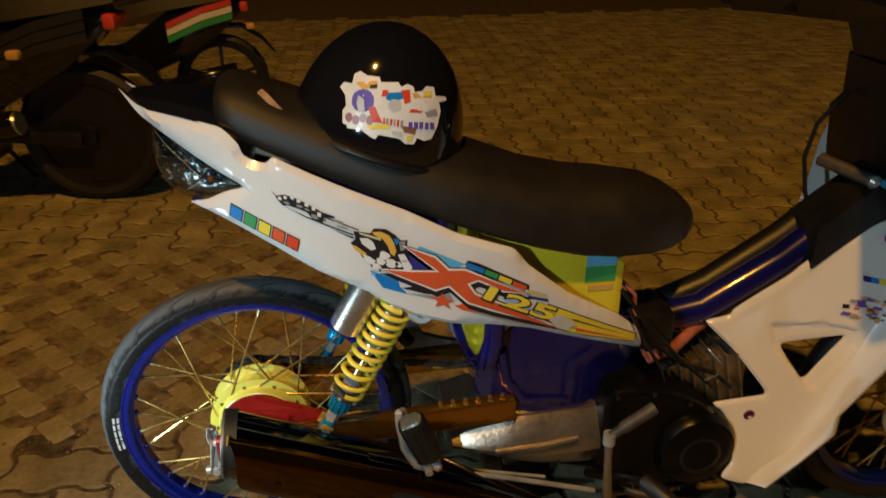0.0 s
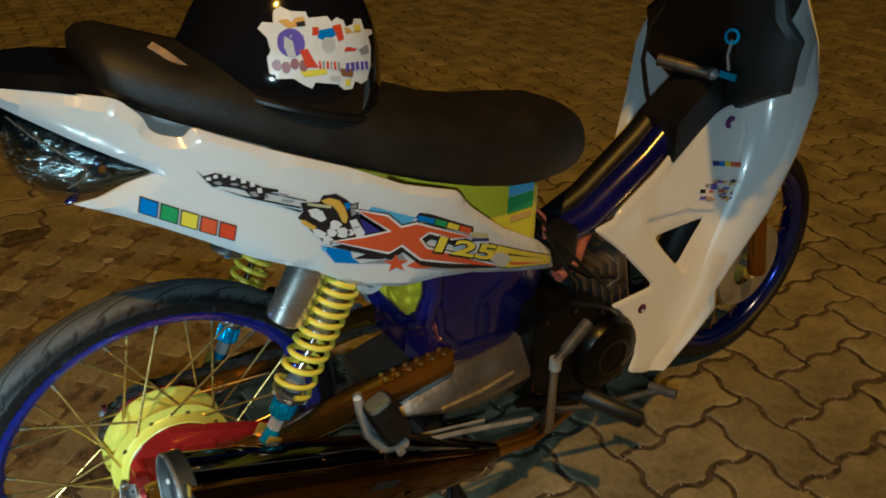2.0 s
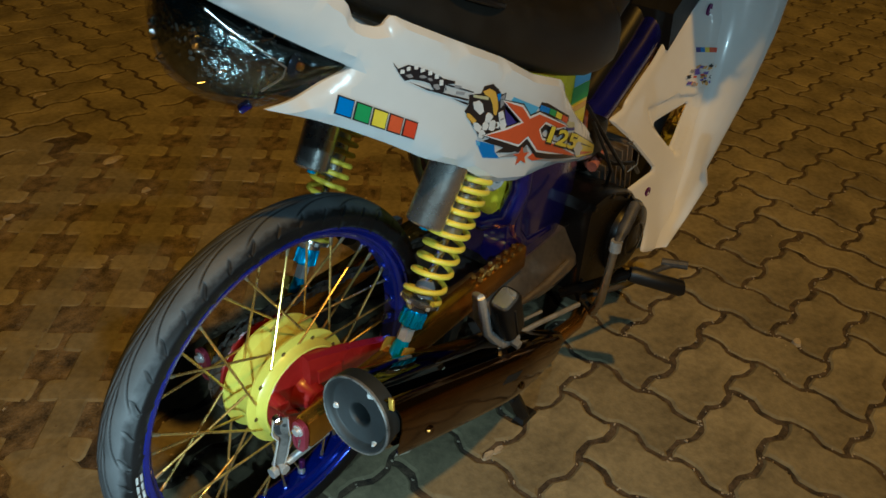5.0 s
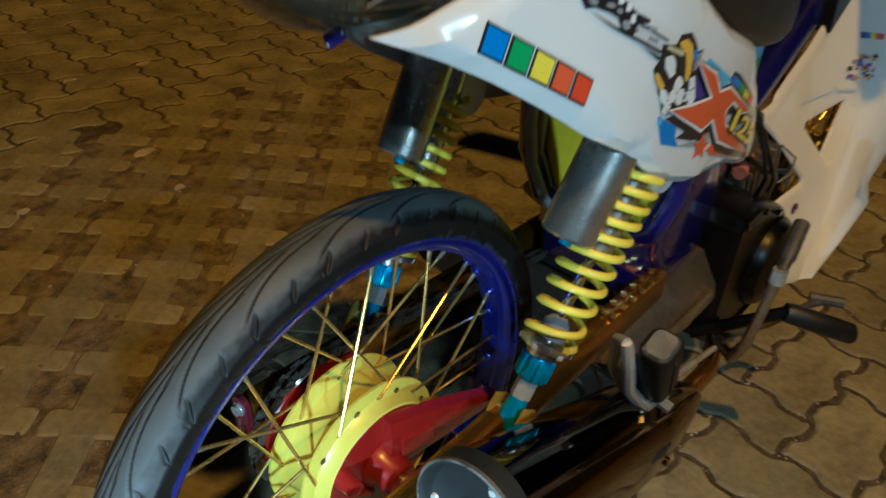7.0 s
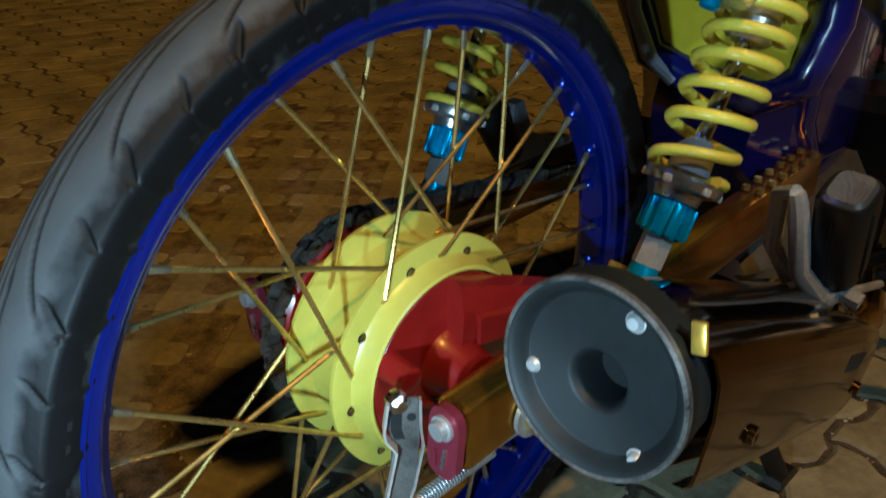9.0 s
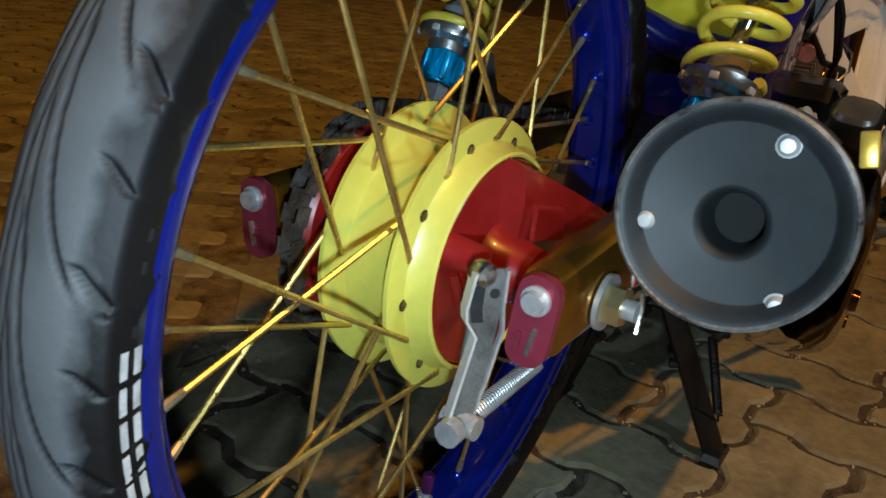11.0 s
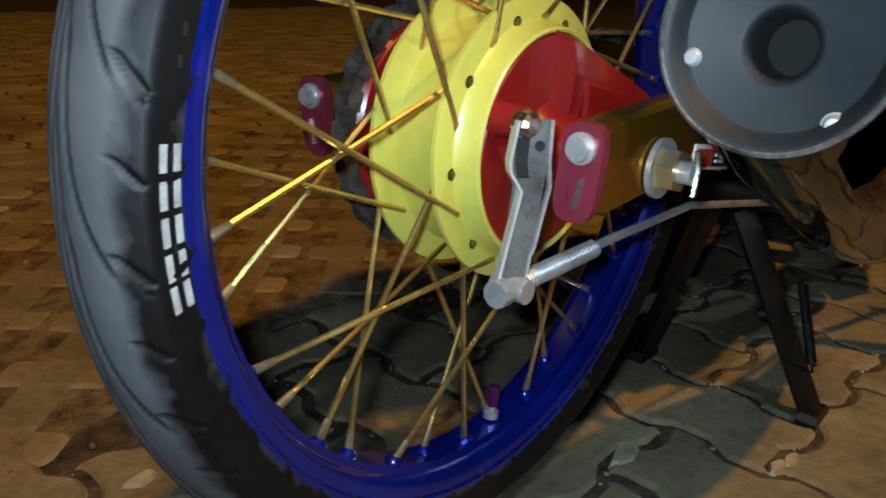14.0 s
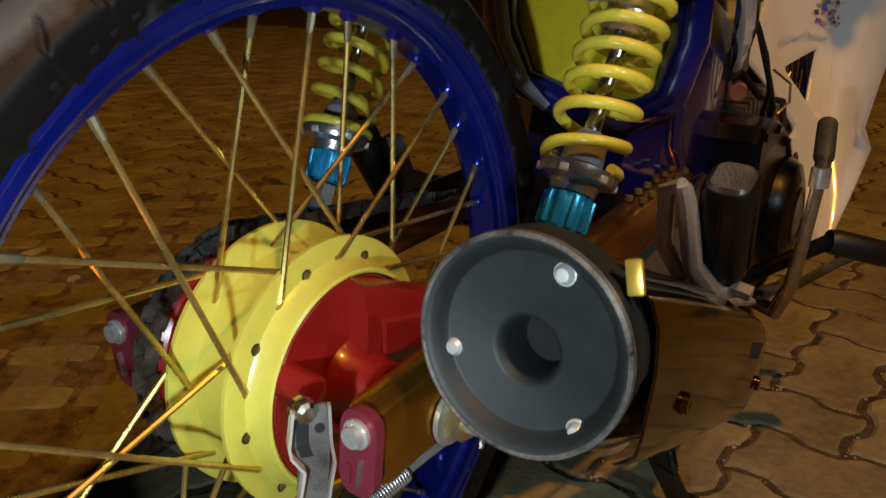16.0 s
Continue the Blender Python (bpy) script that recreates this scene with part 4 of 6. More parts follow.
part("frame_hoop", tube([(0.330, 0.070, 0.72), (0.338, 0.074, 0.62), (0.345, 0.071, 0.54), (0.352, 0.050, 0.490), (0.360, 0.0, 0.470), (0.368, -0.050, 0.464), (0.377, -0.082, 0.482), (0.386, -0.092, 0.53), (0.388, -0.092, 0.62)], 0.017, 14), NAVY, bike, "dark blue frame hoop round the tank")
part("breather_hose", tube([(0.318, 0.060, 0.66), (0.322, 0.063, 0.58), (0.328, 0.058, 0.53), (0.336, 0.040, 0.488), (0.345, 0.02, 0.47)], 0.0065, 10), BUMPER, bike, "pale grey breather hose")
for s in (-1, 1):
    part("seat_rail", tube([(0.62, s * 0.05, 0.52), (0.44, s * 0.085, 0.60), (0.31, s * 0.085, 0.66), (0.20, s * 0.080, 0.73), (0.02, s * 0.06, 0.80)], 0.013, 12), NAVY, bike, "dark blue frame tube")
    part("sub_rail", tube([(0.40, s * 0.080, 0.50), (0.41, s * 0.075, 0.44), (0.44, s * 0.075, 0.40), (0.52, s * 0.07, 0.39)], 0.012, 12), NAVY, bike, "dark blue frame tube")
part("main_tube", tube([(0.62, 0, 0.47), (0.78, 0, 0.50), (0.92, 0, 0.585), (1.06, 0, 0.70)], 0.030, 20), NAVY, bike, "dark blue main frame tube")
part("loom_cover", tube([(0.70, 0.03, 0.492), (0.80, 0.032, 0.530), (0.93, 0.036, 0.612), (1.02, 0.036, 0.685)], 0.026, 14), BLACK, bike, "black cable cover along the frame tube")
part("tube_cover", loft([[V(x, 0, z) + V(0, y, h) for y, h in ((-0.05, -0.035), (0.05, -0.035), (0.045, 0.035), (-0.045, 0.035))] for x, z in ((0.945, 0.625), (1.0, 0.668), (1.09, 0.735))]), BLACK, bike, "matt black tube cover", smooth=20)
WORN = mat("worn_dark_rubber", (0.055, 0.050, 0.045), 0.5, vary=0.4, scale=40, bump=0.3, bscale=200)
SATIN = mat("satin_black", (0.003, 0.003, 0.0035), 0.30, vary=0.3, scale=25, bump=0.1, bscale=90)
SATIN.node_tree.nodes["Principled BSDF"].inputs["Specular IOR Level"].default_value = 0.22
engine = part("crankcase", loft([[(x, y, z) for y, z in ((-0.085, lo), (0.08, lo), (0.09, (lo + hi) / 2), (0.08, hi), (-0.080, hi), (-w, lo + (hi - lo) * 0.62), (-w - 0.004, lo + (hi - lo) * 0.45), (-w + 0.008, lo + (hi - lo) * 0.22))] for x, lo, hi, w in ((0.32, 0.312, 0.332, 0.085), (0.36, 0.300, 0.345, 0.100), (0.40, 0.284, 0.352, 0.107), (0.42, 0.276, 0.362, 0.110), (0.47, 0.262, 0.364, 0.114), (0.52, 0.256, 0.366, 0.114), (0.555, 0.254, 0.366, 0.112), (0.585, 0.254, 0.371, 0.110))]), CASTING, bike, "dull cast aluminium crankcase", smooth=28)
part("case_rib", tube([(0.39, -0.113, 0.318), (0.46, -0.121, 0.326), (0.53, -0.121, 0.338)], [0.004, 0.007, 0.004], 8), CASTING, engine)
part("clutch_cover", lathe([(-0.014, 0.0), (-0.014, 0.048), (-0.008, 0.066), (0.004, 0.074), (0.06, 0.076)], (0.745, -0.128, 0.290), (0, 1, 0), 40), SATIN, engine, "black round engine cover")
part("cover_ring", lathe([(-0.0150, 0.030), (-0.0165, 0.034), (-0.0150, 0.038)], (0.745, -0.128, 0.290), (0, 1, 0), 40, closed=True), BLACK, engine)
COVER = [(0.572, 0.245), (0.60, 0.205), (0.70, 0.195), (0.80, 0.205), (0.825, 0.25), (0.815, 0.29), (0.785, 0.348), (0.745, 0.388), (0.711, 0.407), (0.665, 0.425), (0.63, 0.432), (0.585, 0.428), (0.574, 0.412)]
cover = part("side_cover", loft([[(0.69 + (x - 0.69) * f, y, 0.31 + (z - 0.31) * f) for x, z in COVER] for y, f in ((0.07, 1.0), (-0.108, 1.0), (-0.118, 0.985), (-0.123, 0.95), (-0.123, 0.90), (-0.119, 0.86))]), SATIN, engine, "black painted engine side cover", smooth=30)
# glossy bolts added to give the cover its small sparkles
for x, z in ((0.592, 0.415), (0.655, 0.415), (0.722, 0.388), (0.590, 0.262), (0.640, 0.212), (0.790, 0.222)):
    part("cover_bolt", lathe([(0.0, 0.0), (-0.003, 0.0), (-0.003, 0.0045), (0.004, 0.0062), (0.006, 0.0062)], (x, -0.123, z), (0, 1, 0), 12), GLOSS, cover, "black bolt added for its sparkle")
for k, pts_ in enumerate((((0.612, -0.080, 0.560), (0.640, -0.100, 0.500), (0.668, -0.104, 0.455), (0.690, -0.090, 0.400)), ((0.600, -0.070, 0.590), (0.652, -0.088, 0.520), (0.705, -0.094, 0.462), (0.745, -0.095, 0.425), (0.790, -0.080, 0.380)), ((0.655, -0.060, 0.490), (0.720, -0.082, 0.440), (0.770, -0.100, 0.430), (0.806, -0.098, 0.395)))):
    part("engine_cable", tube(pts_, 0.0032 + 0.0006 * k, 8), BLACK, bike, "black engine cable")
part("earth_wire", tube([(0.760, -0.085, 0.470), (0.775, -0.105, 0.452), (0.770, -0.108, 0.430), (0.755, -0.098, 0.415)], 0.0017, 6), BRUSHED, bike, "thin pale wire")
part("cylinder", bar((0.70, 0, 0.365), (0.86, 0, 0.385), 0.11, 0.10, 0.012), CASTING, engine, "finned grey cylinder head")
for k in range(7):
    part("cylinder_fin", bar((0.715 + 0.021 * k, 0, 0.367 + 0.003 * k), (0.719 + 0.021 * k, 0, 0.368 + 0.003 * k), 0.135, 0.118, 0.001), CASTING, engine)
part("air_hose", tube([(0.660, -0.070, 0.452), (0.71, -0.058, 0.458), (0.76, -0.022, 0.468), (0.82, 0.010, 0.480)], 0.010, 12), PINKISH, bike, "faded red hose")
part("fuel_hose", tube([(0.602, -0.05, 0.60), (0.63, -0.055, 0.57), (0.635, -0.06, 0.50), (0.66, -0.06, 0.45)], 0.004, 8), PINKISH, bike, "thin red hose")
part("carburettor", box((0.665, -0.02, 0.50), (0.08, 0.10, 0.07), None, 0.012), BLACK, bike, "black carburettor body")
part("brake_pedal", tube([(0.60, -0.13, 0.225), (0.70, -0.165, 0.215), (0.79, -0.195, 0.222), (0.812, -0.215, 0.231)], 0.006, 10), WORN, bike, "dark worn brake pedal")
part("pedal_tip", tube([(0.800, -0.190, 0.230), (0.820, -0.236, 0.233)], 0.009, 10), WORN, bike, "bare metal pedal tip")
part("peg_bar", tube([(0.05, -0.146, 0.418), (0.13, -0.148, 0.386), (0.25, -0.149, 0.341)], 0.0075, 10), BLACK, bike, "black steel bar over the silencer")
part("peg_bar_clamp", tube([(0.240, -0.149, 0.345), (0.305, -0.150, 0.321)], 0.0095, 8), STEEL, bike, "bare metal clamp")
part("link_rod", tube([(0.30, -0.150, 0.322), (0.40, -0.150, 0.295), (0.56, -0.140, 0.235)], 0.0045, 8), STEEL, bike, "steel link rod")
part("kick_lever", tube([(0.600, -0.130, 0.222), (0.578, -0.162, 0.222), (0.568, -0.176, 0.26), (0.560, -0.184, 0.34), (0.556, -0.188, 0.388)], [0.009, 0.010, 0.008, 0.007, 0.007], 12), CASTING, bike, "dull metal kick lever")
part("kick_joint", lathe([(0, 0), (0, 0.010), (0.020, 0.010), (0.020, 0)], (0.556, -0.188, 0.378), (0.02, 0, 1), 20), STEEL, bike, "worn metal kick joint")
part("kick_pedal", tube([(0.558, -0.188, 0.392), (0.575, -0.186, 0.402), (0.580, -0.185, 0.404), (0.632, -0.176, 0.430)], [0.008, 0.008, 0.0105, 0.0105], 14), WORN, bike, "worn dark grey kick pedal")
for s in (-1, 1):
    part("foot_peg", tube([(0.618, s * 0.199, 0.303), (0.622, s * 0.205, 0.302), (0.673, s * 0.277, 0.280), (0.676, s * 0.281, 0.280)], [0.013, 0.015, 0.015, 0.012], 16), BLACK, bike, "black rubber foot peg")
    part("peg_mount", tube([(0.56, s * 0.10, 0.24), (0.62, s * 0.20, 0.302)], 0.009, 10), SATIN, bike, "black peg mount")

# ---- head, bars
part("head_cover", loft([[(x0 + dx, y * w, z) for dx, y in ((-0.03, -0.8), (-0.03, 0.8), (0.04, 1), (0.09, 0.7), (0.09, -0.7), (0.04, -1))] for z, w, x0 in ((0.60, 0.085, 1.14), (0.70, 0.105, 1.13), (0.82, 0.115, 1.11), (0.90, 0.12, 1.08), (0.99, 0.10, 1.03), (1.03, 0.07, 1.01))]), BLACK, bike, "black plastic steering head cover", smooth=40)
part("inner_cover", loft([[(x0 + dx, y * w, z) for dx, y in ((0.0, -1.0), (-0.010, -0.9), (-0.016, -0.5), (-0.016, 0.5), (-0.010, 0.9), (0.0, 1.0), (0.03, 0.9), (0.03, -0.9))] for z, w, x0 in ((0.672, 0.070, 1.085), (0.700, 0.115, 1.082), (0.728, 0.165, 1.078), (0.790, 0.168, 1.072), (0.812, 0.172, 1.070), (0.845, 0.135, 1.065), (0.92, 0.120, 1.050))]), BLACK, bike, "black inner cover under the handlebar", smooth=30)
part("key_ring", lathe([(0, 0.009), (0, 0.014), (0.004, 0.014), (0.004, 0.009)], (1.046, -0.052, 0.806), (-1, -0.25, 0.1), 24, closed=True), TEAL, bike, "blue ring round the ignition key")
part("key", tube([(1.046, -0.052, 0.80), (1.036, -0.056, 0.775), (1.044, -0.058, 0.748)], 0.003, 8), STEEL, bike, "key with a small chain")
part("key_tag", loft([[(1.040 + u, -0.060 + y, 0.738 + z) for y, z in ((-0.016, -0.006), (0.016, -0.006), (0.016, 0.006), (-0.016, 0.006))] for u in (0, 0.006)]), TEAL, bike, "blue key tag")
part("brake_hose", tube([(1.04, 0.085, 0.86), (1.00, 0.095, 0.80), (0.985, 0.09, 0.74), (0.99, 0.075, 0.68), (1.0, 0.06, 0.64)], 0.004, 8), BLACK, bike, "black cable")
bars = new("handlebar")
bars.parent = bike
part("bar_tube", tube([(0.93, -0.33, 0.985), (0.98, -0.22, 1.0), (1.02, -0.08, 1.0), (1.02, 0.08, 1.0), (0.98, 0.22, 1.0), (0.93, 0.33, 0.985)], 0.011, 12), BLACK, bars)
# unseen cover, added and widened to block the street lamp from the wing
part("cover", loft([[(x0 + dx, y, z0 + dz) for dx, dz in ((-0.055, 0.0), (-0.045, 0.040), (0.0, 0.055), (0.05, 0.040), (0.075, 0.0), (0.05, -0.045), (-0.02, -0.040))] for y, x0, z0 in ((-0.330, 0.955, 1.00), (-0.29, 0.965, 1.005), (-0.10, 1.02, 1.015), (0.0, 1.03, 1.02), (0.10, 1.02, 1.015), (0.29, 0.965, 1.005), (0.330, 0.955, 1.00))]), BLACK, bars, "unseen black cover that shades the wing", smooth=50)
for s in (-1, 1):
    part("grip", tube([(0.975, s * 0.23, 1.0), (0.925, s * 0.345, 0.984)], 0.016, 14), BLACK, bars, "black rubber grip")
    part("switch_box", box((0.985, s * 0.20, 1.0), (0.05, 0.05, 0.05), None, 0.008), BLACK, bars)
    part("lever", tube([(1.02, s * 0.19, 1.0), (1.01, s * 0.26, 0.995), (0.965, s * 0.36, 0.985)], 0.005, 8), BLACK, bars, "black lever")
part("hook_rod", tube([(1.000, 0.066, 0.744), (1.041, -0.03, 0.733)], 0.012, 12), CASTING, bike, "worn metal rod with a bright bolt")
part("rod_end", lathe([(0, 0), (0, 0.011), (0.008, 0.012), (0.014, 0.006), (0.014, 0)], (1.037, -0.028, 0.735), (-0.1, -1, -0.1), 16), STEEL, bike)
for s in (-1, 1):
    part("fork_leg", tube([(1.14, s * 0.075, 0.70), (1.20, s * 0.075, 0.48), (1.262, s * 0.075, 0.264)], [0.016, 0.016, 0.02], 14), GOLDARM, bike, "gold front fork leg")
part("front_axle", tube([(1.268, -0.09, 0.264), (1.268, 0.09, 0.264)], 0.008, 10), STEEL, bike)
part("front_disc", lathe([(0, 0.05), (0, 0.10), (0.004, 0.10), (0.004, 0.05)], (1.268, -0.052, 0.264), (0, 1, 0), 40, closed=True), STEEL, bike, "steel brake disc")

# ---- tail


def lamp_pod(grow):
    out = []
    for x, w, lo, mid, hi in ((-0.096, 0.030, 0.820, 0.842, 0.872), (-0.088, 0.046, 0.804, 0.84, 0.886), (-0.07, 0.060, 0.787, 0.837, 0.883), (-0.040, 0.074, 0.777, 0.828, 0.862), (-0.01, 0.090, 0.779, 0.820, 0.842), (0.03, 0.104, 0.80, 0.815, 0.822)):
        w, lo, hi = w - grow, lo + grow, hi - grow
        out.append([(x + grow * 0.6, y, z) for y, z in ((-w, mid), (-w * 0.93, hi - (hi - mid) * 0.4), (-w * 0.7, hi), (0, hi + 0.006), (w * 0.7, hi), (w * 0.93, hi - (hi - mid) * 0.4), (w, mid), (w * 0.9, lo + (mid - lo) * 0.45), (w * 0.6, lo), (0, lo - 0.006), (-w * 0.6, lo), (-w * 0.9, lo + (mid - lo) * 0.45))])
    return out


tail = part("tail_lamp", loft(lamp_pod(0.006)), REFLECTOR, bike, "chrome reflector behind a smoked lens", smooth=50)
part("lens", loft(lamp_pod(0.0)), SMOKE, tail, "smoked dark tail lamp lens", smooth=50)
for s in (-1, 1):
    part("lens_seam", tube([(-0.086, s * 0.0455, 0.882), (-0.070, s * 0.0585, 0.862), (-0.048, s * 0.0705, 0.842), (-0.030, s * 0.0795, 0.824), (-0.033, s * 0.0775, 0.815), (-0.050, s * 0.066, 0.803)], 0.0010, 6), BRUSHED, tail, "pale seam of the lens")
# the reflector: a crowd of small tilted mirrors at the back, a smooth bowl with its bulb nearer the cowl
facets = bmesh.new()
frng = random.Random(8)
for k in range(230):
    fx, fs = frng.uniform(-0.094, -0.030), frng.choice((-1, 1))
    fw = 0.030 + (fx + 0.104) * 0.60
    fz = 0.842 - (fx + 0.1) * 0.24 + frng.uniform(-0.032, 0.030)
    add_box(facets, (fx, fs * (fw - 0.0035 - 9 * (fz - 0.835) ** 2), fz), (frng.uniform(0.0015, 0.0085), 0.0010, frng.uniform(0.0012, 0.0055)), Matrix.Rotation(frng.uniform(-0.8, 0.8), 4, "Z") @ Matrix.Rotation(frng.uniform(-0.8, 0.8), 4, "X"))
tagged(part("reflector_facets", facets, CHROME, tail, smooth=0), "sparkling chrome reflector facets", kind="stuff")
BOWL = mat("blue_grey_bowl", (0.07, 0.095, 0.15), 0.25, metal=0.7, vary=0.3, scale=40)
AMBER = mat("amber_bulb_glass", (0.30, 0.13, 0.02), 0.15, vary=0.2, scale=60, coat=0.6)
for s in (-1, 1):
    at = V(-0.014, s * 0.077, 0.821)
    part("lamp_bowl", lathe([(-0.0030, 0.0), (-0.0026, 0.005), (-0.0012, 0.009), (0.0020, 0.0125), (0.0030, 0.0125), (0.0000, 0.0)], at, (-0.25, -s, 0.1), 24), BOWL, tail, "blue-grey reflector bowl")
    part("indicator_bulb", lathe([(0.0, 0.0), (0.0, 0.0045), (0.0040, 0.0042), (0.0062, 0.0022), (0.0066, 0.0)], at + V(-0.001, s * 0.0026, 0.0005), (-0.25, s, 0.1), 14), AMBER, tail, "small amber bulb")
part("plate_bracket", bar((-0.040, -0.035, 0.779), (-0.050, -0.029, 0.772), 0.012, 0.007, 0.002), NAVY, bike, "dark blue bracket under the tail")
part("tail_cover", loft([[(x, y, z) for y, z in ((-w, h - 0.014), (-w * 0.8, h), (w * 0.8, h), (w, h - 0.014))] for x, w, h in ((-0.120, 0.025, 0.928), (-0.09, 0.048, 0.926), (-0.04, 0.076, 0.920), (0.02, 0.098, 0.905), (0.08, 0.10, 0.87))]), GLOSS, bike, "gloss black tail cover", smooth=40)

# ---------------------------------------------------------------- helmet on the seat
helmet = thing("helmet", "gloss black open helmet with a colourful sticker, on the seat", "helmet")
HC = V(0.218, 0.0, 0.845)
bm = bmesh.new()
tilt = Matrix.Rotation(radians(14), 3, "Y")
N = 40
levels = [(-0.10, 0.985), (-0.05, 1.0), (0.0, 1.0)] + [(math.sin(radians(a)) * 1.0, math.cos(radians(a))) for a in range(9, 90, 9)]
RIM_Z = 0.000  # height of the lower edge, which slopes a little more than the shell
secs = []
for i, (h, r) in enumerate(levels):
    ring_ = []
    for k in range(N):
        q = V(0.128 * r * math.cos(2 * math.pi * k / N), 0.118 * r * math.sin(2 * math.pi * k / N), h * 0.168)
        edge = RIM_Z - 0.10 * q.x
        if i < 3:
            q.z = edge + (0.004, 0.012, 0.024)[i] - 0.004
        else:
            q.z = max(q.z, edge + 0.024 + 0.002 * i)
        ring_.append(HC + tilt @ q)
    secs.append(ring_)
shellp = part("shell", loft(secs), GLOSS, helmet, smooth=60)
part("edge_trim", add_tube(bmesh.new(), [HC + tilt @ V(0.1285 * math.cos(2 * math.pi * k / N), 0.1185 * math.sin(2 * math.pi * k / N), RIM_Z - 0.0128 * math.cos(2 * math.pi * k / N)) for k in range(N)], 0.0045, 8, closed=True), BLACK, helmet, "matt black edge trim")


def sunk(x, z):
    """The outside of the helmet shell on its right side."""
    q = tilt.inverted() @ (V(x, 0, z) - HC)
    r = 1.0
    if q.z > 0:
        r = math.sqrt(max(0.0, 1 - (q.z / 0.168) ** 2))
    k = 1 - (q.x / (0.128 * max(r, 0.05))) ** 2
    return HC.y - 0.118 * r * math.sqrt(max(0.02, k))


def cloud(cx, cz, w, h, lumps, phase=0.0, n=40, deep=0.10):
    return [(cx + w * math.cos(a) * (1 + deep * math.sin(lumps * a + phase)), cz + h * math.sin(a) * (1 + deep * math.sin(lumps * a + phase)))
            for a in [2 * math.pi * k / n for k in range(n)]]


# the sticker: a white cut-out with patches of colour
sticker = decal("sticker", [(0.168, 0.941), (0.174, 0.947), (0.184, 0.946), (0.188, 0.957), (0.196, 0.961), (0.205, 0.956), (0.221, 0.954), (0.222, 0.948), (0.245, 0.947), (0.249, 0.941), (0.257, 0.944), (0.265, 0.94), (0.267, 0.933), (0.278, 0.933), (0.283, 0.938), (0.295, 0.935), (0.296, 0.924), (0.312, 0.919), (0.313, 0.914), (0.301, 0.915), (0.303, 0.903), (0.297, 0.884), (0.288, 0.869), (0.277, 0.868), (0.267, 0.874), (0.262, 0.866), (0.25, 0.868), (0.242, 0.876), (0.214, 0.883), (0.21, 0.877), (0.204, 0.88), (0.191, 0.89), (0.174, 0.891), (0.168, 0.898), (0.169, 0.913), (0.174, 0.919), (0.174, 0.932)], "white", 0.0012, shellp, sunk)
decal("sticker_ball", [(0.211, 0.926), (0.21, 0.921), (0.206, 0.916), (0.2, 0.913), (0.195, 0.912), (0.189, 0.913), (0.185, 0.916), (0.182, 0.921), (0.182, 0.926), (0.184, 0.932), (0.187, 0.936), (0.193, 0.939), (0.198, 0.94), (0.204, 0.939), (0.208, 0.936), (0.211, 0.931)], "violet", 0.0018, sticker, sunk)
decal("sticker_ball_light", [(0.191, 0.933), (0.198, 0.928), (0.198, 0.913), (0.19, 0.912), (0.188, 0.923)], "pale_grey", 0.0022, sticker, sunk)
decal("sticker_patch", [(0.189, 0.948), (0.217, 0.95), (0.217, 0.942), (0.197, 0.94)], "tan", 0.0018, sticker, sunk)
decal("sticker_patch", [(0.207, 0.945), (0.217, 0.946), (0.216, 0.941), (0.207, 0.941)], "black", 0.0022, sticker, sunk)
decal("sticker_patch", [(0.224, 0.939), (0.231, 0.938), (0.229, 0.931), (0.221, 0.931)], "red", 0.0018, sticker, sunk)
decal("sticker_patch", [(0.229, 0.935), (0.248, 0.935), (0.252, 0.928), (0.236, 0.923), (0.227, 0.928)], "blue", 0.0018, sticker, sunk)
decal("sticker_face", [(0.247, 0.919), (0.245, 0.915), (0.242, 0.913), (0.237, 0.912), (0.233, 0.913), (0.23, 0.916), (0.229, 0.92), (0.231, 0.924), (0.235, 0.927), (0.239, 0.927), (0.243, 0.926), (0.246, 0.923)], "pale_grey", 0.0022, sticker, sunk)
decal("sticker_patch", [(0.248, 0.937), (0.26, 0.937), (0.26, 0.922), (0.252, 0.92)], "red", 0.0020, sticker, sunk)
decal("sticker_patch", [(0.263, 0.933), (0.29, 0.926), (0.289, 0.923), (0.265, 0.926)], "tan", 0.0018, sticker, sunk)
decal("sticker_patch", [(0.278, 0.932), (0.289, 0.931), (0.29, 0.925), (0.28, 0.926)], "yellow", 0.0022, sticker, sunk)
decal("sticker_patch", [(0.259, 0.919), (0.267, 0.921), (0.279, 0.921), (0.288, 0.913), (0.284, 0.906), (0.27, 0.91)], "white", 0.0022, sticker, sunk)
decal("sticker_patch", [(0.26, 0.913), (0.276, 0.91), (0.274, 0.906), (0.257, 0.909)], "red", 0.0020, sticker, sunk)
decal("sticker_patch", [(0.279, 0.906), (0.296, 0.908), (0.298, 0.898), (0.283, 0.899)], "grey", 0.0018, sticker, sunk)
decal("sticker_patch", [(0.181, 0.905), (0.18, 0.901), (0.177, 0.899), (0.174, 0.9), (0.172, 0.903), (0.172, 0.907), (0.175, 0.91), (0.178, 0.911), (0.181, 0.909)], "maroon", 0.0018, sticker, sunk)
decal("sticker_patch", [(0.19, 0.902), (0.189, 0.899), (0.186, 0.896), (0.182, 0.897), (0.181, 0.9), (0.181, 0.905), (0.184, 0.908), (0.187, 0.908), (0.19, 0.906)], "maroon", 0.0019, sticker, sunk)
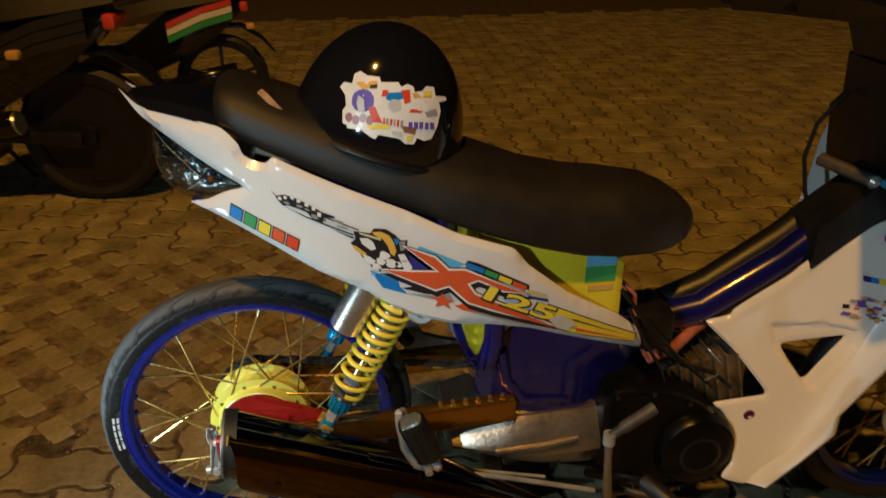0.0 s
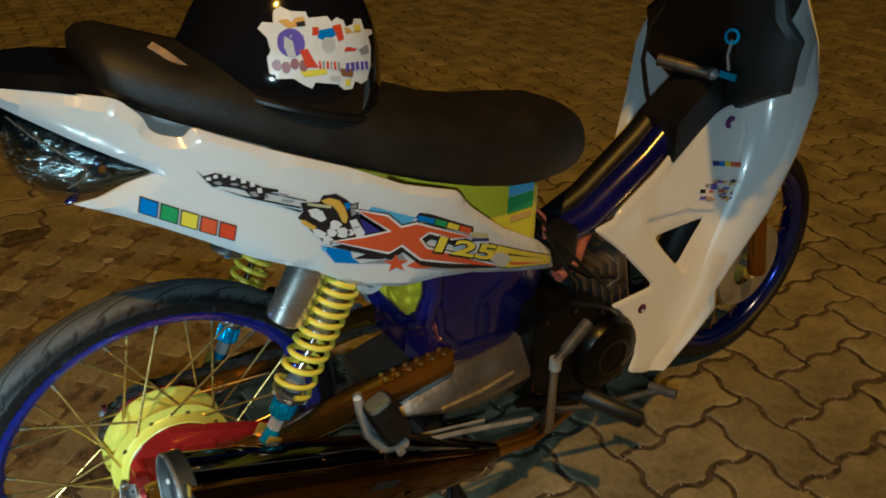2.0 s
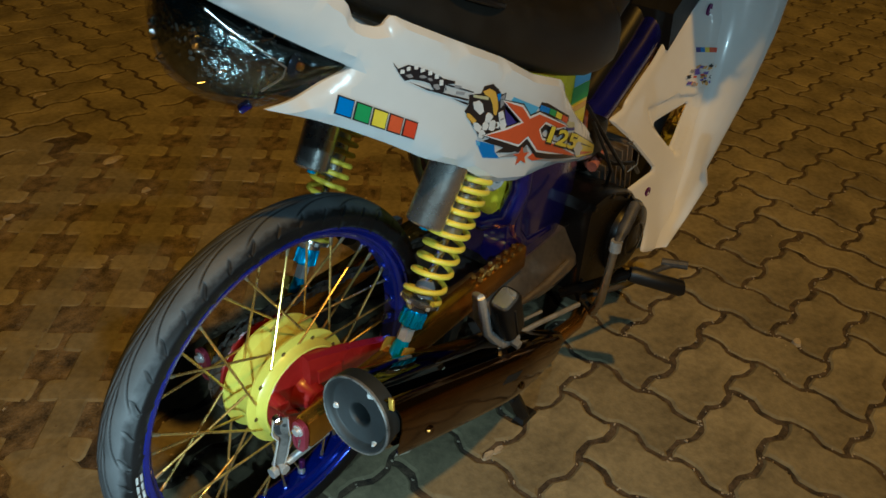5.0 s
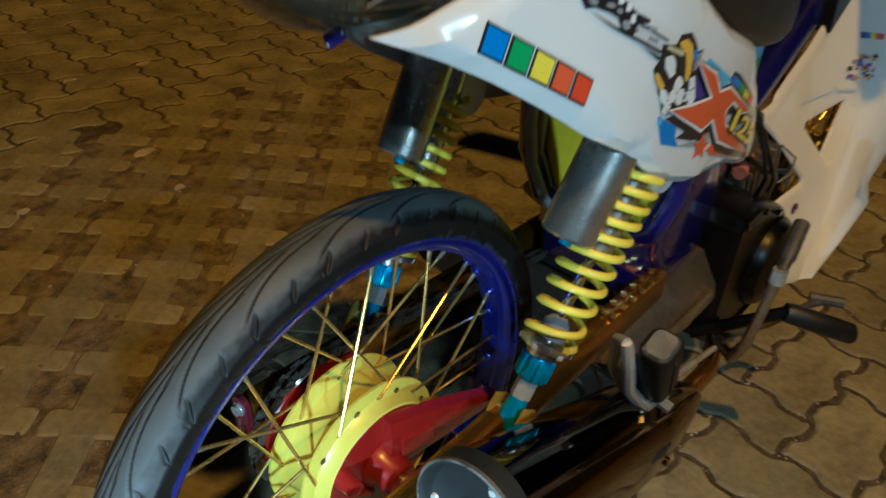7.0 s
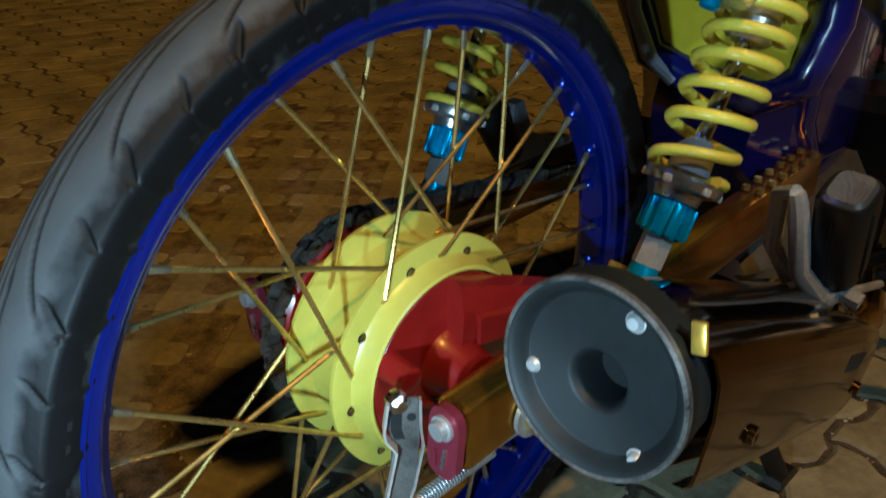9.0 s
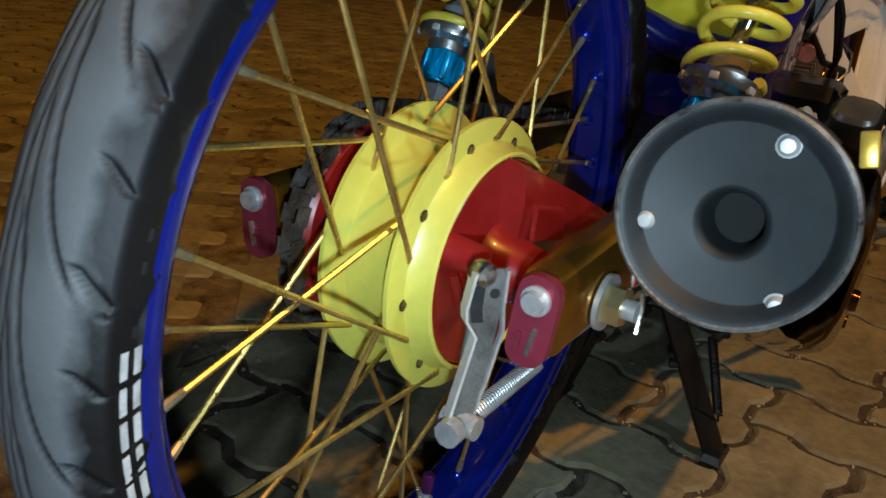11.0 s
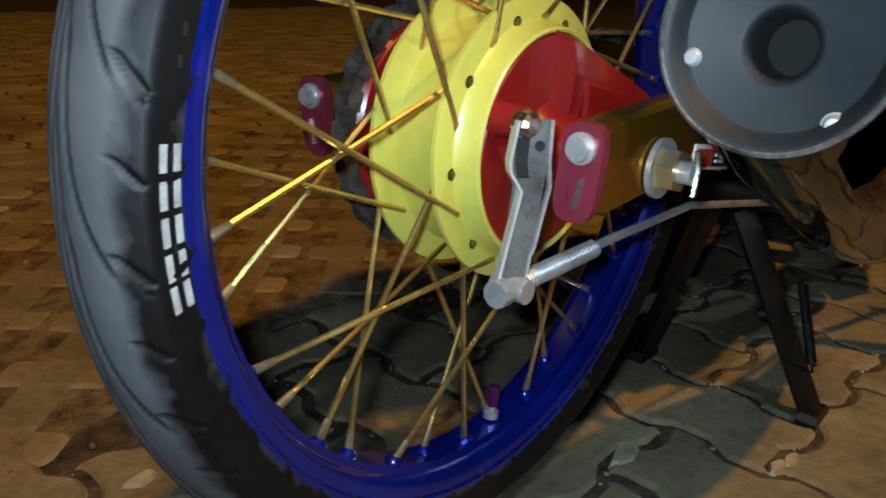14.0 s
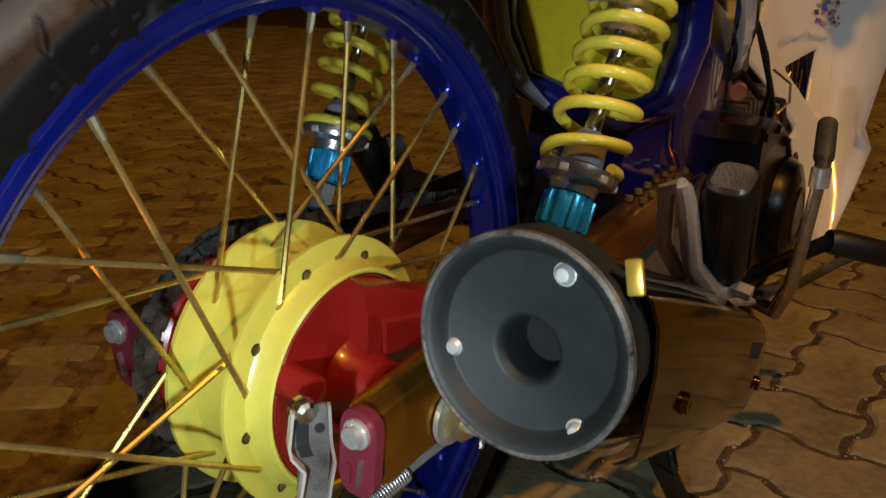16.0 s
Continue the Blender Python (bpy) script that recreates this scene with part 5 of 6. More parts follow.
decal("sticker_patch", [(0.2, 0.905), (0.198, 0.901), (0.195, 0.899), (0.192, 0.9), (0.19, 0.903), (0.191, 0.907), (0.193, 0.91), (0.196, 0.911), (0.199, 0.909)], "maroon", 0.0020, sticker, sunk)
decal("sticker_patch", [(0.209, 0.902), (0.207, 0.898), (0.204, 0.896), (0.201, 0.897), (0.199, 0.9), (0.2, 0.904), (0.202, 0.908), (0.206, 0.908), (0.208, 0.906)], "maroon", 0.0021, sticker, sunk)
decal("sticker_patch", [(0.203, 0.918), (0.212, 0.919), (0.216, 0.908), (0.221, 0.898), (0.207, 0.9)], "red", 0.0024, sticker, sunk)
decal("sticker_patch", [(0.199, 0.897), (0.229, 0.896), (0.23, 0.89), (0.203, 0.89)], "yellow", 0.0020, sticker, sunk)
decal("sticker_mark", [(0.222, 0.905), (0.224, 0.905), (0.224, 0.897), (0.221, 0.897)], "red", 0.0024, sticker, sunk)
decal("sticker_mark", [(0.226, 0.904), (0.229, 0.904), (0.228, 0.896), (0.225, 0.896)], "grey", 0.0024, sticker, sunk)
decal("sticker_mark", [(0.231, 0.903), (0.234, 0.903), (0.233, 0.895), (0.23, 0.895)], "red", 0.0024, sticker, sunk)
decal("sticker_mark", [(0.236, 0.902), (0.238, 0.902), (0.237, 0.893), (0.235, 0.894)], "grey", 0.0024, sticker, sunk)
decal("sticker_mark", [(0.24, 0.901), (0.243, 0.901), (0.242, 0.892), (0.239, 0.893)], "red", 0.0024, sticker, sunk)
decal("sticker_mark", [(0.245, 0.9), (0.248, 0.9), (0.247, 0.891), (0.244, 0.891)], "grey", 0.0024, sticker, sunk)
decal("sticker_mark", [(0.256, 0.897), (0.261, 0.896), (0.26, 0.887), (0.255, 0.888)], "violet", 0.0024, sticker, sunk)
decal("sticker_mark", [(0.263, 0.896), (0.269, 0.895), (0.268, 0.886), (0.263, 0.887)], "violet", 0.0024, sticker, sunk)
decal("sticker_mark", [(0.271, 0.895), (0.276, 0.894), (0.275, 0.885), (0.27, 0.886)], "violet", 0.0024, sticker, sunk)
decal("sticker_mark", [(0.279, 0.893), (0.284, 0.892), (0.283, 0.883), (0.278, 0.884)], "violet", 0.0024, sticker, sunk)
decal("sticker_mark", [(0.286, 0.892), (0.292, 0.89), (0.292, 0.881), (0.286, 0.883)], "violet", 0.0024, sticker, sunk)
decal("sticker_patch", [(0.246, 0.893), (0.266, 0.888), (0.264, 0.879), (0.249, 0.884)], "brown", 0.0020, sticker, sunk)
decal("sticker_patch", [(0.232, 0.888), (0.246, 0.884), (0.245, 0.878), (0.233, 0.882)], "pale_grey", 0.0022, sticker, sunk)
decal("sticker_patch", [(0.253, 0.879), (0.261, 0.878), (0.259, 0.871), (0.252, 0.872)], "yellow", 0.0020, sticker, sunk)

# strip added beside the helmet; its tan colour is lamp light on the seat
STREAK = mat("tan_webbing", (0.34, 0.20, 0.10), 0.7, vary=0.3, scale=60, bump=0.4, bscale=400)
part("chin_strap", loft([[(x - 0.003, y - 0.002, z), (x + 0.0035, y + 0.002, z + 0.003), (x + 0.004, y + 0.002, z + 0.0045), (x - 0.0025, y - 0.002, z + 0.0015)] for x, y, z in ((0.060, -0.054, 0.931), (0.070, -0.064, 0.923), (0.082, -0.074, 0.911), (0.093, -0.080, 0.899), (0.103, -0.084, 0.889))]), STREAK, helmet, "tan streak of lamp light on the seat, drawn as a strip")

for s in (-1, 1):
    part("mount_lobe", lathe([(0.0, 0.010), (-0.012, 0.010), (-0.012, 0.018), (-0.008, 0.022), (0.010, 0.024), (0.010, 0.0)], (0.268, s * 0.118, 0.612), (0, -s, 0), 28), WHITE, bike, "white mounting lobe under the cowl")
    # dark floor of the bore: the hole's shade is put into its colour
    part("mount_hole", lathe([(0.0, 0.0), (0.0, 0.0098), (0.001, 0.0098)], (0.268, s * 0.1195, 0.612), (0, -s, 0), 20), HOLESHADE, bike)
# ---- prints on the cowl


def grown(loop, d):
    """The loop moved outwards by d."""
    area = sum(a[0] * b[1] - b[0] * a[1] for a, b in zip(loop, loop[1:] + loop[:1]))
    sgn = 1 if area > 0 else -1
    out = []
    for i, p in enumerate(loop):
        a, b, p = Vector(loop[i - 1]), Vector(loop[(i + 1) % len(loop)]), Vector(p)
        n1 = Vector(((p - a).y, -(p - a).x)).normalized() * sgn
        n2 = Vector(((b - p).y, -(b - p).x)).normalized() * sgn
        m = n1 + n2
        m = m.normalized() if m.length > 0.2 else n1
        out.append(tuple(p + m * d / max(0.45, m.dot(n1))))
    return out


def blocks(x0, z0, x1, z1, high, inks, lean):
    """A row of coloured blocks with black borders, in place of a maker's or model's name."""
    n = len(inks)
    for k, ink in enumerate(inks):
        a, b = k / n + 0.11 / n, (k + 1) / n - 0.11 / n
        p = [(x0 + (x1 - x0) * u + lean * v, z0 + (z1 - z0) * u + high * v) for u, v in ((a, 0), (b, 0), (b, 1), (a, 1))]
        block = decal("print_border", grown(p, 0.0014), "black", 0.0010)
        decal("print_block", p, ink, 0.0016)


blocks(0.005, 0.777, 0.096, 0.726, 0.0160, ("blue", "green", "yellow", "orange", "red"), 0.004)
decal("print_fork", [(0.067, 0.816), (0.073, 0.808), (0.085, 0.81), (0.098, 0.805), (0.112, 0.798), (0.122, 0.792), (0.132, 0.785), (0.149, 0.778), (0.149, 0.775), (0.135, 0.778), (0.137, 0.771), (0.129, 0.769), (0.12, 0.774), (0.113, 0.784), (0.103, 0.789), (0.089, 0.794), (0.081, 0.794), (0.075, 0.802)], "black", 0.0010)
decal("print_knob", [(0.076, 0.807), (0.08, 0.806), (0.08, 0.802), (0.075, 0.803)], "white", 0.0015)
decal("print_knob", [(0.083, 0.808), (0.087, 0.808), (0.087, 0.804), (0.083, 0.804)], "white", 0.0015)
decal("print_knob", [(0.092, 0.808), (0.097, 0.807), (0.096, 0.803), (0.092, 0.804)], "white", 0.0015)
decal("print_knob", [(0.1, 0.803), (0.105, 0.803), (0.105, 0.799), (0.1, 0.799)], "white", 0.0015)
decal("print_knob", [(0.11, 0.798), (0.115, 0.798), (0.115, 0.793), (0.11, 0.794)], "white", 0.0015)
decal("print_knob", [(0.119, 0.793), (0.124, 0.792), (0.124, 0.787), (0.119, 0.788)], "white", 0.0015)
decal("print_knob", [(0.126, 0.785), (0.131, 0.784), (0.131, 0.778), (0.126, 0.779)], "white", 0.0015)
decal("print_shade", [(0.082, 0.8), (0.088, 0.8), (0.091, 0.796), (0.086, 0.796), (0.082, 0.799)], "grey", 0.0015)
decal("print_shade", [(0.099, 0.796), (0.105, 0.795), (0.108, 0.792), (0.103, 0.792), (0.099, 0.794)], "grey", 0.0015)
decal("print_shade", [(0.11, 0.791), (0.114, 0.79), (0.116, 0.787), (0.113, 0.787), (0.11, 0.789)], "grey", 0.0015)
decal("print_shade", [(0.118, 0.782), (0.124, 0.781), (0.127, 0.775), (0.122, 0.775), (0.118, 0.779)], "grey", 0.0015)
decal("print_fork_tube", [(0.135, 0.778), (0.178, 0.758), (0.181, 0.751), (0.176, 0.748), (0.145, 0.762), (0.133, 0.769)], "pale_grey", 0.0010)
decal("print_fork_line", [(0.135, 0.779), (0.18, 0.758), (0.181, 0.756), (0.135, 0.777)], "black", 0.0015)
decal("print_fork_line", [(0.084, 0.793), (0.111, 0.779), (0.173, 0.751), (0.172, 0.749), (0.111, 0.777)], "black", 0.0015)
decal("print_fork_line", [(0.145, 0.76), (0.174, 0.746), (0.172, 0.744)], "black", 0.0015)
decal("print_fork_band", [(0.149, 0.774), (0.16, 0.77), (0.159, 0.767), (0.148, 0.771)], "grey", 0.0015)
decal("print_fork_band", [(0.152, 0.766), (0.166, 0.761), (0.164, 0.758), (0.151, 0.763)], "grey", 0.0015)
decal("print_rider", [(0.173, 0.756), (0.196, 0.751), (0.201, 0.758), (0.218, 0.756), (0.23, 0.746), (0.238, 0.737), (0.247, 0.737), (0.245, 0.724), (0.256, 0.699), (0.254, 0.686), (0.212, 0.696), (0.207, 0.691), (0.196, 0.698), (0.192, 0.707), (0.183, 0.716), (0.179, 0.724), (0.168, 0.738), (0.175, 0.744)], "black", 0.0012)
decal("print_rider_arm", [(0.181, 0.754), (0.21, 0.743), (0.21, 0.739), (0.181, 0.751)], "pale", 0.0018)
decal("print_rider_white", [(0.181, 0.745), (0.192, 0.744), (0.199, 0.738), (0.203, 0.727), (0.196, 0.725), (0.184, 0.736)], "white", 0.0018)
decal("print_rider_white", [(0.184, 0.72), (0.193, 0.716), (0.202, 0.708), (0.196, 0.703), (0.187, 0.71)], "white", 0.0018)
decal("print_rider_white", [(0.223, 0.714), (0.219, 0.711), (0.217, 0.709), (0.212, 0.71), (0.207, 0.714), (0.208, 0.718), (0.208, 0.721), (0.212, 0.723), (0.216, 0.721), (0.22, 0.718)], "white", 0.0018)
decal("print_rider_white", [(0.234, 0.7), (0.229, 0.697), (0.227, 0.695), (0.222, 0.696), (0.216, 0.7), (0.217, 0.704), (0.216, 0.709), (0.221, 0.71), (0.226, 0.709), (0.23, 0.705)], "white", 0.0018)
decal("print_rider_white", [(0.216, 0.705), (0.213, 0.702), (0.211, 0.701), (0.207, 0.702), (0.203, 0.705), (0.203, 0.708), (0.203, 0.712), (0.207, 0.713), (0.211, 0.712), (0.213, 0.709)], "white", 0.0018)
decal("print_rider_white", [(0.24, 0.698), (0.237, 0.696), (0.236, 0.695), (0.233, 0.696), (0.229, 0.698), (0.229, 0.701), (0.229, 0.704), (0.232, 0.704), (0.235, 0.704), (0.237, 0.701)], "white", 0.0018)
decal("print_rider_white", [(0.21, 0.697), (0.206, 0.694), (0.205, 0.693), (0.201, 0.694), (0.196, 0.697), (0.197, 0.701), (0.197, 0.704), (0.2, 0.705), (0.204, 0.704), (0.207, 0.701)], "white", 0.0018)
decal("print_rider_limb", [(0.233, 0.716), (0.242, 0.716), (0.253, 0.694), (0.25, 0.689), (0.241, 0.692)], "white", 0.0020)
decal("print_rider_limb_line", [(0.238, 0.706), (0.245, 0.706), (0.246, 0.704), (0.239, 0.704)], "grey", 0.0024)
decal("print_rider_grey", [(0.235, 0.735), (0.244, 0.736), (0.243, 0.723), (0.237, 0.721)], "grey", 0.0018)
decal("print_rider_arc", [(0.198, 0.753), (0.21, 0.753), (0.222, 0.746), (0.228, 0.735), (0.231, 0.722), (0.228, 0.714), (0.223, 0.718), (0.219, 0.731), (0.213, 0.741), (0.202, 0.748)], "amber", 0.0022)
decal("print_rider_arc", [(0.171, 0.735), (0.176, 0.733), (0.19, 0.72), (0.184, 0.718), (0.172, 0.73)], "amber", 0.0018)
decal("print_rider_blue", [(0.227, 0.741), (0.235, 0.74), (0.235, 0.734), (0.231, 0.731)], "blue", 0.0020)
decal("print_sky", [(0.265, 0.726), (0.328, 0.693), (0.319, 0.687), (0.305, 0.688), (0.285, 0.707), (0.26, 0.722)], "sky", 0.0008)
decal("print_navy", [(0.246, 0.728), (0.285, 0.686), (0.253, 0.689)], "navy", 0.0014)
decal("print_low_blue", [(0.193, 0.694), (0.232, 0.674), (0.235, 0.663), (0.246, 0.651), (0.21, 0.665)], "blue", 0.0010)
decal("print_low_blue_patch", [(0.195, 0.692), (0.201, 0.689), (0.2, 0.684), (0.194, 0.688)], "sky", 0.0015)
decal("print_dark", [(0.237, 0.662), (0.257, 0.663), (0.294, 0.646), (0.272, 0.649)], "black", 0.0013)
decal("print_grey", [(0.242, 0.653), (0.296, 0.643), (0.307, 0.646), (0.313, 0.635), (0.28, 0.64)], "grey", 0.0010)
decal("print_strip", [(0.314, 0.626), (0.329, 0.628), (0.368, 0.612), (0.384, 0.601), (0.328, 0.616)], "orange", 0.0013)
decal("print_strip_teal", [(0.332, 0.615), (0.384, 0.6), (0.42, 0.582), (0.476, 0.556), (0.395, 0.588)], "grey", 0.0012)
decal("print_star", [(0.296, 0.649), (0.301, 0.638), (0.315, 0.634), (0.304, 0.631), (0.309, 0.62), (0.297, 0.629), (0.285, 0.627), (0.289, 0.636), (0.277, 0.645), (0.291, 0.641)], "orange", 0.0018)
CROSS = [(0.244, 0.727), (0.285, 0.707), (0.305, 0.685), (0.329, 0.683), (0.422, 0.633), (0.388, 0.643), (0.36, 0.66), (0.349, 0.666), (0.332, 0.661), (0.344, 0.642), (0.391, 0.616), (0.483, 0.56), (0.372, 0.613), (0.335, 0.63), (0.306, 0.661), (0.286, 0.656), (0.212, 0.694), (0.252, 0.687), (0.292, 0.684)]
decal("print_cross_shade", [(x + 0.003, z - 0.0085) for x, z in grown(CROSS, 0.0040)], "black", 0.0014)
decal("print_cross_border", grown(CROSS, 0.0048), "black", 0.0018)
decal("print_cross_edge", grown(CROSS, 0.0030), "white", 0.0022)
decal("print_cross", CROSS, "orange", 0.0026)
decal("print_pale", [(0.424, 0.64), (0.457, 0.625), (0.46, 0.616), (0.425, 0.629)], "pale", 0.0010)
decal("print_pale_low", [(0.425, 0.629), (0.46, 0.616), (0.461, 0.611), (0.428, 0.623)], "navy", 0.0010)
TIP = [(0.462, 0.606), (0.513, 0.577), (0.626, 0.512), (0.626, 0.498), (0.491, 0.554), (0.46, 0.587)]
decal("print_tip", grown(TIP, 0.0016), "black", 0.0012)
decal("print_tip_yellow", TIP, "yellow", 0.0018)
decal("print_tip_line", [(0.509, 0.556), (0.617, 0.505), (0.512, 0.549)], "orange", 0.0022)
decal("print_tip_line", [(0.502, 0.574), (0.603, 0.519), (0.506, 0.569)], "black", 0.0022)
decal("print_blob", [(0.511, 0.561), (0.5, 0.56), (0.5, 0.555), (0.487, 0.559), (0.475, 0.565), (0.472, 0.571), (0.462, 0.581), (0.469, 0.584), (0.472, 0.587), (0.482, 0.585), (0.493, 0.579), (0.501, 0.571)], "pale_grey", 0.0044)
decal("print_model_back", [(0.328, 0.692), (0.334, 0.698), (0.351, 0.691), (0.428, 0.646), (0.428, 0.637), (0.405, 0.647), (0.353, 0.673)], "black", 0.0010)
decal("print_block", [(0.332, 0.695), (0.358, 0.682), (0.356, 0.675), (0.33, 0.688)], "blue", 0.0016)
decal("print_block", [(0.36, 0.681), (0.379, 0.671), (0.377, 0.663), (0.358, 0.674)], "green", 0.0016)
decal("print_block", [(0.382, 0.669), (0.401, 0.658), (0.398, 0.651), (0.379, 0.662)], "yellow", 0.0016)
decal("print_block", [(0.403, 0.657), (0.424, 0.645), (0.421, 0.637), (0.401, 0.649)], "orange", 0.0016)


def lettering(text, ink, at, along, rise, lift, name, parent, surface, bold=0.0):
    """Flat letters laid on a surface: their lower left corner, the way they run and the way they rise, in x and z."""
    cu = bpy.data.curves.new(name, "FONT")
    cu.body, cu.size, cu.offset, cu.extrude = text, 1.0, bold, 0.0
    tmp = bpy.data.objects.new(name, cu)
    me = bpy.data.meshes.new_from_object(tmp)
    bpy.data.objects.remove(tmp)
    xs, ys = [v.co.x for v in me.vertices], [v.co.y for v in me.vertices]
    x_lo, x_hi, y_lo, y_hi = min(xs), max(xs), min(ys), max(ys)
    for v in me.vertices:
        a, b = (v.co.x - x_lo) / (x_hi - x_lo), (v.co.y - y_lo) / (y_hi - y_lo)
        x, z = at[0] + a * along[0] + b * rise[0], at[1] + a * along[1] + b * rise[1]
        v.co = (x, surface(x, z) - lift, z)
    me.materials.append(INK[ink])
    ob = new(name, me)
    ob.parent = parent
    return ob


lettering("125", "black", (0.352, 0.6335), (0.1160, -0.0595), (0.0125, 0.0225), 0.0036, "print_number_border", cowl, cowl_y, 0.065)
lettering("125", "yellow", (0.355, 0.6350), (0.1110, -0.0570), (0.0120, 0.0195), 0.0040, "print_number", cowl, cowl_y, 0.030)

# ---- prints on the leg shield and the tank
for x, z, q in ((1.065, 0.649, 0.012), (0.842, 0.342, 0.010)):
    b_ = part("shield_bolt", lathe([(0, 0), (0, q), (0.003, q), (0.004, q * 0.6), (0.002, q * 0.4), (0.002, 0)], (x, shield_y(x, z) + 0.001, z), (0, -1, 0), 20), PURPLE, shield, "purple anodised bolt")
for k, ink in enumerate(("navy", "blue", "yellow", "orange", "red")):
    decal("print_block", [(1.0265 + 0.0118 * k, 0.5740 - 0.0018 * k), (1.0381 + 0.0118 * k, 0.5722 - 0.0018 * k), (1.0378 + 0.0118 * k, 0.5816 - 0.0018 * k), (1.0262 + 0.0118 * k, 0.5834 - 0.0018 * k)], ink, 0.0012, shield, shield_y)
emblem = decal("print_emblem", cloud(1.043, 0.5265, 0.050, 0.022, 9, 0.4, 36, 0.10), "white", 0.0010, shield, shield_y)
erng = random.Random(5)
for k in range(46):
    a_, q_ = erng.uniform(0, 2 * math.pi), math.sqrt(erng.random())
    decal("print_emblem_patch", cloud(1.043 + 0.048 * q_ * math.cos(a_), 0.5265 + 0.020 * q_ * math.sin(a_), erng.uniform(0.003, 0.008), erng.uniform(0.0015, 0.0045), erng.randint(3, 5), k, 10, 0.3),
          erng.choice(("violet", "violet", "tan", "grey", "black", "white", "violet", "tan", "red")), 0.0016 + 0.00004 * k, emblem, shield_y)


def tank_y(x, z):
    return -0.0755


decal("tank_print", [(0.535, 0.664), (0.584, 0.664), (0.584, 0.640), (0.535, 0.640)], "sky", 0.0012, tank, tank_y)
decal("tank_print", [(0.534, 0.639), (0.584, 0.639), (0.584, 0.612), (0.534, 0.612)], "green", 0.0012, tank, tank_y)
decal("tank_print_bar", [(0.540, 0.606), (0.582, 0.606), (0.582, 0.596), (0.540, 0.596)], "tan", 0.0012, tank, tank_y)

# ---- chain and sprocket on the far side
part("sprocket", lathe([(0.046, 0.02), (0.046, 0.066), (0.050, 0.070), (0.054, 0.066), (0.054, 0.02)], AX, (0, 1, 0), 44, closed=True), RED, bike, "red rear sprocket")
links = bmesh.new()
R_ = 0.076
run = [(AX.x + R_ * math.cos(a), AX.z + R_ * math.sin(a)) for a in [radians(95 + 170 * k / 24) for k in range(25)]]
n_ = 34
lo_run = [(run[-1][0] + (0.50 - run[-1][0]) * k / n_, run[-1][1] + (0.300 - run[-1][1]) * k / n_) for k in range(1, n_)]
hi_run = [(0.50 + (run[0][0] - 0.50) * k / n_, 0.372 + (run[0][1] - 0.372) * k / n_) for k in range(1, n_)]
loop = run + lo_run + [(0.50, 0.300), (0.53, 0.336), (0.50, 0.372)] + hi_run
for k, (a, b) in enumerate(zip(loop, loop[1:] + loop[:1])):
    for y in ((0.045, 0.056) if k % 2 else (0.0475, 0.0535)):
        add_bar(links, (a[0], y, a[1]), (b[0] + (b[0] - a[0]) * 0.2, y, b[1] + (b[1] - a[1]) * 0.2), 0.0016, 0.009)
part("chain", links, mat("oily_chain", (0.13, 0.115, 0.095), 0.4, metal=0.6, vary=0.5, scale=60), bike, "oily dark drive chain", smooth=0)
valve = part("valve_stem", tube([(0.014, 0, 0.160), (0.0145, 0, 0.165), (0.0146, 0, 0.1655), (0.0155, 0, 0.172)], [0.0055, 0.0055, 0.0035, 0.0035], 12), STEEL, rear, "steel tyre valve")
part("valve_cap", tube([(0.0152, 0, 0.169), (0.0154, 0, 0.171), (0.0166, 0, 0.183), (0.0167, 0, 0.184)], [0.0040, 0.0046, 0.0046, 0.0036], 10), PURPLE, valve, "purple valve cap")

# ---------------------------------------------------------------- parked machines behind


